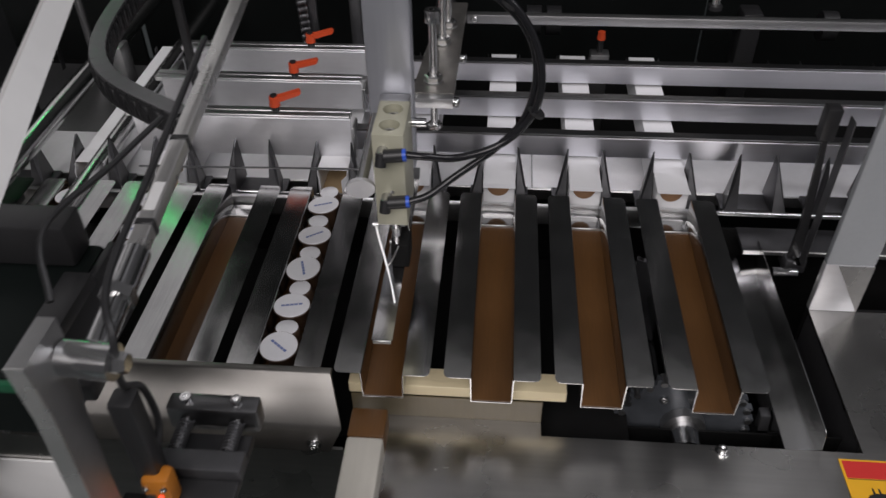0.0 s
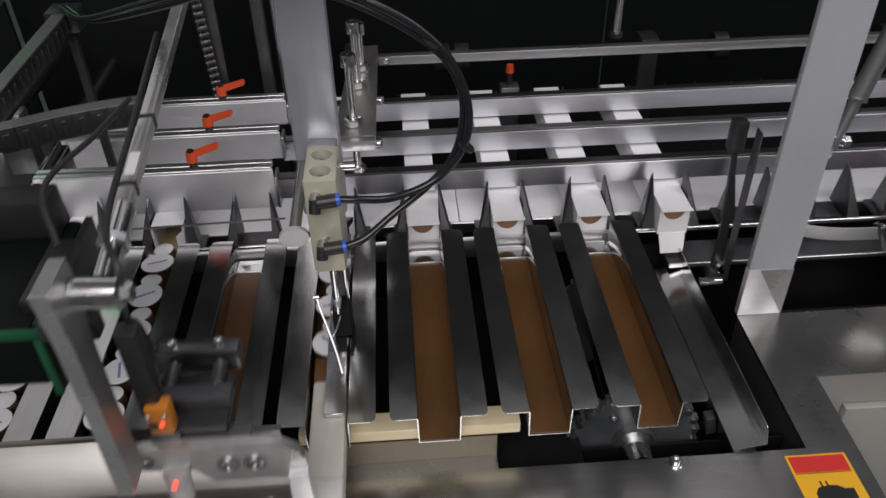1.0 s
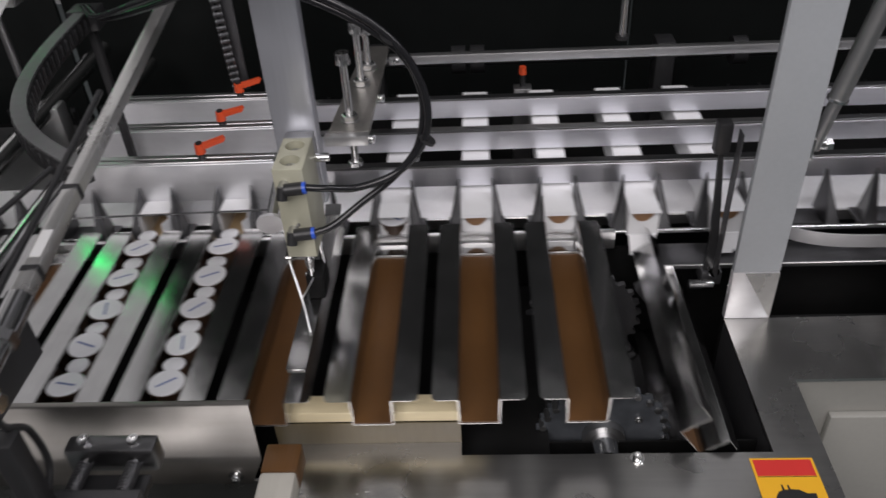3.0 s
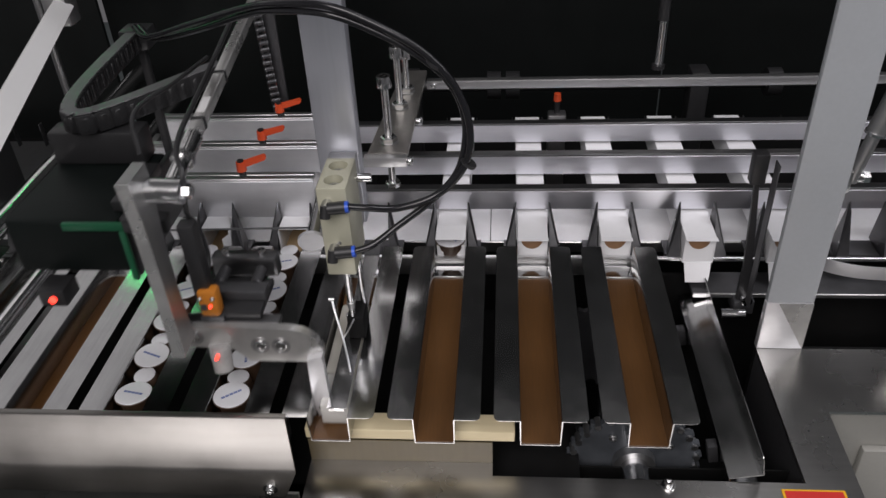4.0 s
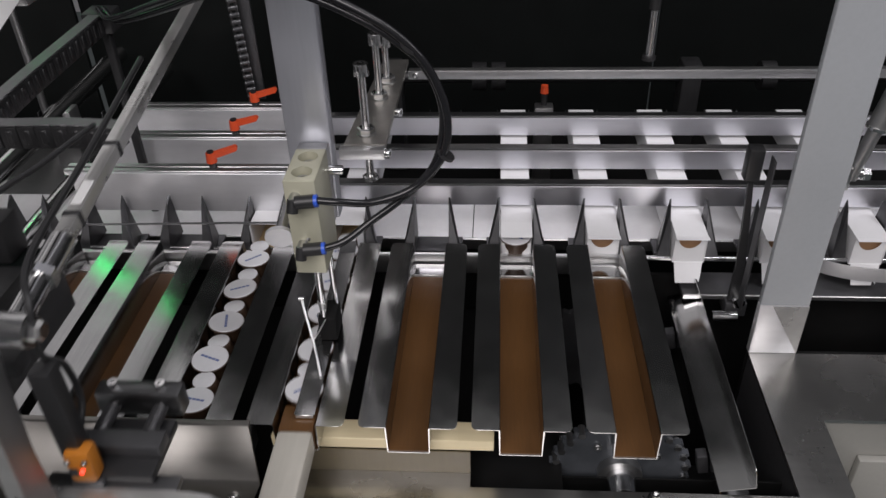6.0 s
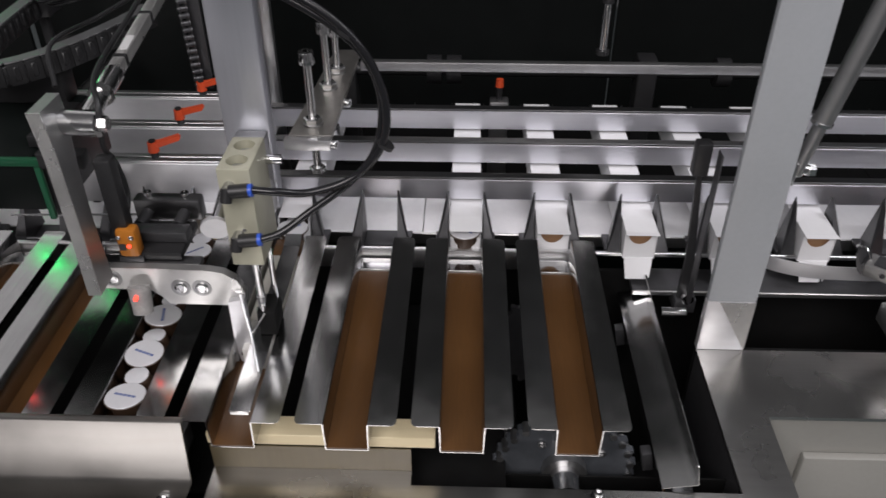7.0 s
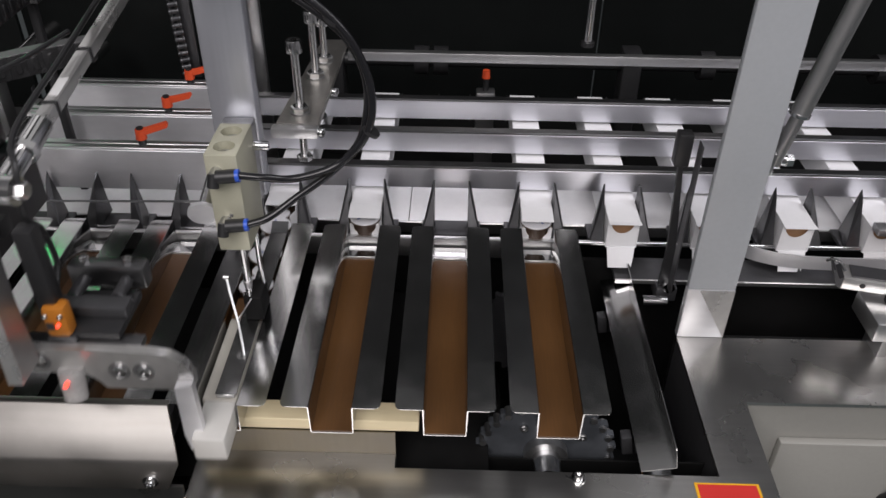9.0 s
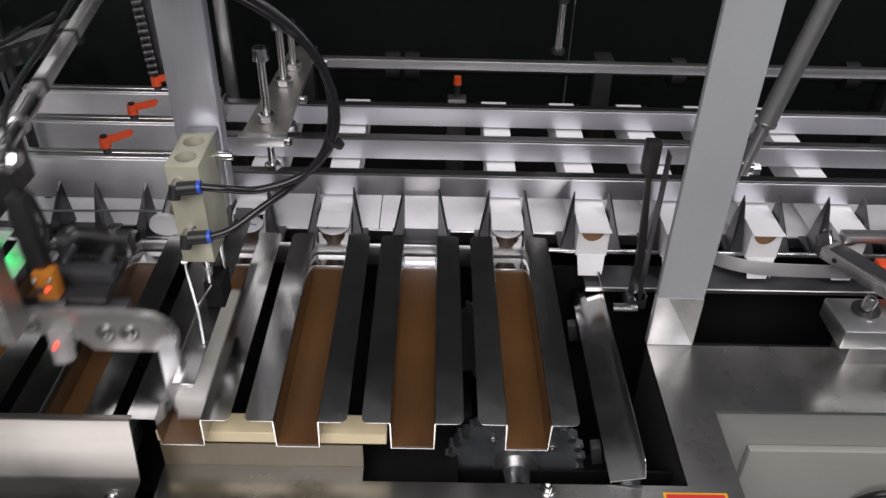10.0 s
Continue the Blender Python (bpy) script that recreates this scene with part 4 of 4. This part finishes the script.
def pusher():
    t = thing("pusher_arm", "reciprocating pusher arm with amber sensor and long tongue", "pusher arm")
    part("tongue", box(B(), (-0.0150, 0.0162, -0.0298), (0.0170, 0.1278, -0.0045), 0.003), BLOCK, t, "worn ivory plastic pusher tongue")
    part("tongue_block", box(B(), (-0.0118, -0.030, -0.0302), (0.0170, 0.0160, -0.0045), 0.0025), NYLON, t, "white nylon block")
    part("tongue_tip", box(B(), (-0.0150, 0.1280, -0.0302), (0.0170, 0.1585, -0.0045), 0.002), BROWN, t, "brown tongue tip")
    bm = B()
    prism(bm, [(-0.019, 0.046), (-0.004, 0.050), (-0.003, -0.012), (-0.007, -0.028), (-0.017, -0.029), (-0.020, -0.010)], along_y, -0.020, -0.0125)
    part("head_plate", bm, MATTE_ALU, t)
    part("head_screw", bolt(B(), (-0.0115, -0.0203, -0.016), (0, -1, 0), 0.0035, 0.003), POLISHED, t)
    bar = [(-0.138, 0.0545), (-0.092, 0.0525), (-0.083, 0.044), (-0.078, 0.037), (-0.016, 0.0365), (-0.005, 0.040), (-0.004, 0.052), (-0.010, 0.066), (-0.022, 0.0745), (-0.036, 0.077), (-0.086, 0.0785), (-0.138, 0.0785)]
    b = part("cross_bar", prism(B(), bar, along_y, -0.012, -0.003), BARSTEEL, t, "worn bright steel cross bar")
    for x, z in ((-0.064, 0.057), (-0.044, 0.057), (-0.127, 0.0665)):
        bm = lathe(B(), [(0.0092, 0), (0.0092, 0.0006), (0.0080, 0.0006), (0.0077, 0.0002)], 24, Matrix.Translation((x, -0.0121, z)) @ Matrix.Rotation(math.pi / 2, 4, "X"))
        part("counterbore", bm, DULL, b)
        part("screw", bolt(B(), (x, -0.0122, z), (0, -1, 0), 0.0058, 0.0015), POLISHED, b)
    part("top_shelf", box(B(), (-0.142, -0.003, 0.0720), (-0.045, 0.010, 0.0785), 0.001), FIN, t)
    eye = part("product_eye", cyl(B(), (-0.101, -0.022, 0.034), (-0.103, -0.014, 0.060), 0.0092, 0.0104), MILKY, t, "milky plastic product eye")
    part("eye_lens", cyl(B(), (-0.102, -0.0300, 0.055), (-0.102, -0.0250, 0.0555), 0.0018), LED_RED, eye, "glowing red lens")
    s = part("sensor", box(B(), (-0.1180, -0.005, 0.0850), (-0.0985, 0.010, 0.1155), 0.004), AMBER, t, "translucent amber sensor housing")
    part("lens", cyl(B(), (-0.1060, -0.0066, 0.099), (-0.1060, -0.0046, 0.099), 0.0016), LED_RED, s, "glowing red lens")
    part("window", box(B(), (-0.1155, -0.0056, 0.094), (-0.1095, -0.0049, 0.101)), DARKSTEEL, s)
    for x in (-0.1145, -0.1025):
        part("screw", bolt(B(), (x, -0.0051, 0.108), (0, -1, 0), 0.0022, 0.0012), POLISHED, s)
    part("sensor_foot", box(B(), (-0.120, -0.003, 0.0788), (-0.097, 0.010, 0.0848), 0.001), DARKSTEEL, t)
    part("plate", box(B(), (-0.128, 0.017, 0.088), (-0.060, 0.034, 0.099), 0.0012), DARKSTEEL, t)
    part("slide_block", box(B(), (-0.115, 0.0005, 0.079), (-0.062, 0.056, 0.0875), 0.002), BLACK, t, "black slide block")
    br = part("spring_bracket", box(B(), (-0.125, 0.060, 0.084), (-0.058, 0.076, 0.108), 0.003), FIN, t)
    for x in (-0.111, -0.074):
        part("screw", bolt(B(), (x, 0.068, 0.108), (0, 0, 1), 0.0042, 0.005), POLISHED, br)
        part("spring_rod", cyl(B(), (x, 0.034, 0.0945), (x, 0.0602, 0.0955), 0.0030, n=14), POLISHED, t)
        pts = [(x + 0.0050 * math.cos(a), 0.0348 + 0.0245 * a / (2 * math.pi * 9), 0.095 + 0.0050 * math.sin(a)) for a in [i * 2 * math.pi / 10 for i in range(91)]]
        part("spring", sweep(B(), pts, 0.0009, 6, 0), DARKSTEEL, t, "dark coil spring")
    arm = [(-0.046, 0.074), (-0.018, 0.074), (-0.015, 0.100), (-0.011, 0.130), (0.001, 0.180), (0.016, 0.222), (0.018, 0.240), (-0.020, 0.240), (-0.022, 0.200), (-0.034, 0.130)]
    bm = prism(B(), arm, along_x, -0.0055, 0.0055)
    for v in bm.verts:
        v.co.x += -0.128 - (v.co.z - 0.075) * 0.115
    ap = part("arm_plate", bm, DULL, t, "dull grey steel arm plate")
    # front face as a paler strip, for the light that the side face lacks
    bm = prism(B(), [(-0.0475, 0.074), (-0.0462, 0.074), (-0.0342, 0.130), (-0.0222, 0.200), (-0.0202, 0.240), (-0.0215, 0.240), (-0.0235, 0.200), (-0.0355, 0.130)], along_x, -0.0058, 0.0058)
    for v in bm.verts:
        v.co.x += -0.128 - (v.co.z - 0.075) * 0.115
    part("front_edge", bm, BARSTEEL, ap, "pale front edge, the light it catches put into the colour")
    part("arm_rib", box(B(), (-0.1220, 0.000, 0.0995), (-0.106, 0.016, 0.185), 0.003), BLACK, t)
    j = part("ball_joint", cyl(B(), (-0.139, 0.008, 0.218), (-0.108, 0.006, 0.218), 0.0115), POLISHED, t, "bright ball joint")
    part("joint_nut", bolt(B(), (-0.108, 0.006, 0.218), (1, 0, 0), 0.006, 0.008, False), POLISHED, j)
    d = Vector((-0.012, 0.55, 0.078)).normalized()
    o = Vector((-0.124, 0.008, 0.214))
    part("rod_end", cyl(B(), o, o + d * 0.045, 0.0085), POLISHED, t)
    part("lock_nut", cyl(B(), o + d * 0.045, o + d * 0.053, 0.0115, n=6), POLISHED, t)
    part("clevis", cyl(B(), o + d * 0.053, o + d * 0.085, 0.0095), POLISHED, t)
    m = Matrix.Translation(o) @ d.to_track_quat("Y", "Z").to_matrix().to_4x4()
    bar = part("link_bar", box(B(), (-0.0058, 0.085, -0.0058), (0.0058, 0.62, 0.0058), 0.0012, 2, m), BARSTEEL, t, "long bright square link bar")
    for u in (0.105, 0.19):
        part("bar_tie", box(B(), (-0.0066, u, -0.0066), (0.0066, u + 0.006, 0.0066), 0.001, 1, m), BLACK, bar)
    part("bar_label", box(B(), (-0.0040, 0.118, 0.0059), (0.0040, 0.145, 0.0062), 0, 1, m), WHITE, bar, "small white label")
    part("carriage", box(B(), (-0.30, 0.025, 0.115), (-0.188, 0.16, 0.175), 0.006), CASTGREEN, t, "black-green carriage housing")
    part("edge_plate", box(B(), (-0.197, 0.040, 0.1755), (-0.1765, 0.114, 0.1865), 0.001), BLACK, t)
    part("carriage_plate", box(B(), (-0.1875, 0.028, 0.110), (-0.1815, 0.162, 0.175), 0.001), BLACK, t)
    part("edge_strip", box(B(), (-0.2400, 0.0200, 0.1665), (-0.1812, 0.0245, 0.1748), 0.001), GREEN, t, "dark green edge strip")
    part("edge_strip", box(B(), (-0.1872, 0.0200, 0.110), (-0.1812, 0.0245, 0.1660), 0.001), GREEN, t, "dark green edge strip")
    part("carriage_back", box(B(), (-0.295, 0.130, 0.1755), (-0.198, 0.158, 0.212), 0.003), BLACK, t)
    # box and red lens added in place of a faint red reflection
    side = part("side_sensor", box(B(), (-0.272, -0.004, 0.096), (-0.246, 0.024, 0.1148), 0.002), BLACK, t, "black box added to carry a red glint")
    part("lens", cyl(B(), (-0.258, -0.0060, 0.105), (-0.258, -0.0035, 0.105), 0.0035), LED_RED, side, "glowing red lens")
    part("spacer", box(B(), (-0.1808, 0.018, 0.165), (-0.139, 0.034, 0.180), 0.002), BLACK, t)
    part("cable", sweep(B(), ((-0.110, 0.012, 0.118), (-0.112, 0.030, 0.135), (-0.116, 0.032, 0.165), (-0.112, 0.010, 0.195), (-0.108, 0.012, 0.232), (-0.122, 0.05, 0.244), (-0.128, 0.16, 0.257), (-0.134, 0.30, 0.276)), 0.0026, 8, 8), BLACK, t, "black sensor cable")
    part("rod_cable", sweep(B(), ((-0.150, 0.03, 0.24), (-0.165, 0.07, 0.262), (-0.15, 0.14, 0.262), (-0.138, 0.2, 0.262)), 0.0022, 8, 8), BLACK, t)
    return t


PUSHER = pusher()


LINKS = 26


def drag_chain():
    t = thing("drag_chain", "black plastic drag chain curving over the infeed", "drag chain", (0, 0, 0.225))
    made = []
    first = None
    for i in range(LINKS):
        if first is None:
            bm = box(B(), (-0.0085, -0.0076, -0.0110), (0.0085, 0.0076, 0.0100), 0.0012)
            box(bm, (-0.0094, -0.0030, -0.0070), (0.0094, 0.0030, 0.0070), 0.001, 1)
            box(bm, (-0.0070, -0.0098, -0.0095), (0.0070, 0.0098, 0.0085), 0.001, 1)
            first = part("link", bm, BLACK, t)
            strap = part("strap", box(B(), (-0.0075, -0.0082, 0.0101), (0.0075, 0.0082, 0.0116), 0.0006, 1), CHAIN_GREY, first, "worn grey top strap")
            made.append(first)
        else:
            ob = new("link", first.data)
            ob.parent = t
            top = new("strap", strap.data)
            top.parent = ob
            made.append(ob)
    part("anchor", box(B(), (-0.302, 0.399, -0.012), (-0.268, 0.432, 0.012), 0.002), BLACK, t)
    part("anchor_post", box(B(), (-0.290, 0.412, -0.315), (-0.280, 0.422, -0.0125), 0.002), BLACK, t)
    return made


CHAIN_LINKS = drag_chain()


def chain_places(ys):
    """Places and headings of the links, on a bend of one length between the anchor and the moving link rod."""
    f, m = Vector((-0.285, 0.398)), Vector((-0.146, ys + 0.252))
    u = min(1.0, max(0.0, (ys + 0.21) / 0.34))
    ang = math.radians(-38 + 116 * u)
    out = Vector((math.cos(ang), math.sin(ang)))

    def curve(a):
        p = [f, f + Vector((0, -1.25 * a)), m - out * a * 0.55, m]
        return [p[0] * (1 - w) ** 3 + p[1] * 3 * w * (1 - w) ** 2 + p[2] * 3 * w * w * (1 - w) + p[3] * w ** 3 for w in [k / 60 for k in range(61)]]
    lo, hi = 0.02, 0.6
    for _ in range(24):
        a = (lo + hi) / 2
        pts = curve(a)
        if sum((q - p).length for p, q in zip(pts, pts[1:])) < LINKS * 0.0152:
            lo = a
        else:
            hi = a
    pts = curve(lo)
    run = [0.0]
    for p, q in zip(pts, pts[1:]):
        run.append(run[-1] + (q - p).length)
    places = []
    for i in range(LINKS):
        want = run[-1] * (i + 0.5) / LINKS
        k = max(n for n in range(60) if run[n] <= want)
        d = pts[k + 1] - pts[k]
        q = pts[k] + d * ((want - run[k]) / max(1e-6, run[k + 1] - run[k]))
        places.append((q.x, q.y, math.degrees(math.atan2(d.y, d.x)) - 90))
    return places


# ---- motion in time ----
CYCLE = 2.6
STROKE = ((0.0, -0.194), (0.15, -0.207), (0.35, -0.208), (0.5, -0.192), (0.6, -0.172), (0.8, -0.130), (1.0, -0.069), (1.2, -0.006), (1.4, 0.050), (1.6, 0.096), (1.7, 0.112), (1.8, 0.126), (1.87, 0.128), (1.95, 0.125), (2.1, 0.095), (2.2, 0.0585), (2.3, -0.013), (2.4, -0.090), (2.5, -0.158), (2.6, -0.194))


ADVANCE = ((-0.15, 0.0), (-0.1, 0.012), (0.0, 0.06), (0.1, 0.18), (0.2, 0.34), (0.3, 0.53), (0.4, 0.73), (0.5, 0.885), (0.6, 0.97), (0.7, 1.0))


def steps(t):
    """Trays moved on so far, in pitches."""
    s = 0.0
    for k in range(4):
        p = t - CYCLE * k
        s += float(np.interp(p, [a for a, _ in ADVANCE], [b for _, b in ADVANCE]))
    return s


def stroke(t):
    p = t % CYCLE
    for (a, u), (b, v) in zip(STROKE, STROKE[1:]):
        if a <= p <= b:
            return u + (v - u) * (p - a) / (b - a)
    return STROKE[-1][1]


def tray_pose(x):
    xs, zc, rp = 0.317, -0.106, 0.064
    if x <= xs:
        return pose(x, 0, 0)
    a = (x - xs) / rp
    if a < math.pi:
        return pose(xs - zc * math.sin(a), 0, zc - zc * math.cos(a), 0, math.degrees(a), 0)
    return pose(xs - (x - xs - math.pi * rp), 0, 2 * zc, 0, 180, 0)


def index_times():
    ts = {0.0, 10.0}
    for k in range(4):
        ts |= {round(CYCLE * k + a, 2) for a, _ in ADVANCE if CYCLE * k + a > 0.01}
    return sorted(ts)


def motions():
    idx = index_times()
    fine = [round(0.1 * i, 2) for i in range(101)]
    for c, ob in TRAYS.items():
        walk(ob, [(t, tray_pose(PITCH * (c + steps(t)))) for t in idx])
    for c, ob in LUGS.items():
        walk(ob, [(t, pose(PITCH * (c + steps(t)), 0, 0)) for t in idx])
    for c, ob in CARTONS.items():
        walk(ob, [(t, pose(PITCH * (c + steps(t)), 0, 0)) for t in idx])
        flap = [o for o in ob.children if o.name.startswith("bottom_flap")][0]
        rows = []
        for t in idx:
            k = c + steps(t)
            u = min(1.0, max(0.0, (k - 3.1) / 0.7))
            turn = 4 + 62 * u * u * (3 - 2 * u)
            if c < 0:
                v = min(1.0, max(0.0, (k - 0.1) / 0.6))
                turn = 8 - 90 * v * v * (3 - 2 * v)
            rows.append((t, pose(0, 0.2965, -0.0319, turn, 0, 0)))
        walk(flap, rows)
        if c < 0:
            lid = [o for o in ob.children if o.name.startswith("top_flap")][0]
            shut = [(t, min(1.0, max(0.0, (c + steps(t) - 0.2) / 0.6))) for t in idx]
            walk(lid, [(t, pose(0, 0.297 + 0.0225 * (1 - v), 0.0058, 4 * v)) for t, v in shut])
    walk(PUSHER, [(t, pose(0, stroke(t), 0)) for t in fine])
    bends = [(t, chain_places(stroke(t))) for t in fine]
    for i, ob in enumerate(CHAIN_LINKS):
        walk(ob, [(t, pose(q[i][0], q[i][1], 0, 0, 0, q[i][2])) for t, q in bends])

    def lowered(t):
        p = t % CYCLE
        u = min(1.0, max(0.0, (p - 0.46) / 0.2)) - min(1.0, max(0.0, (p - 2.0) / 0.13))
        return -0.031 * u
    rows = []
    for t in fine:
        p = t % CYCLE
        out = float(np.interp(p, (0.0, 0.7, 0.85, 1.05, 1.6, 1.75, 1.95, 2.6), (0, 0, 0.45, 1, 1, 0.6, 0, 0)))
        rows.append((t, pose(0.065, 0.012, 0.0495, 0, 0, 120 + 48 * out)))
    walk(SWING, rows)
    walk(PRESSER, [(t, pose(0, 0, 0.0305 + lowered(t))) for t in fine])
    for ob, c, i, rx, ry, rz, dx in PODS:
        done, rows = -1.0, []
        for t in fine:
            at_push = abs(c + steps(t)) < 0.02
            if at_push:
                done = max(done, stroke(t) + 0.1585)
            y = max(0.0300 + 0.0280 * i, done + 0.0187 + 0.0280 * i)
            inside = min(1.0, max(0.0, (y - 0.26) / 0.04))
            z = (-0.0016 if i % 2 == 0 else 0.0004)
            x = PITCH * (c + steps(t)) + dx
            rows.append((t, pose(x, y, z, rx * 0.6 * (1 - inside), ry * 0.6 * (1 - inside), rz)))
        walk(ob, rows)


motions()
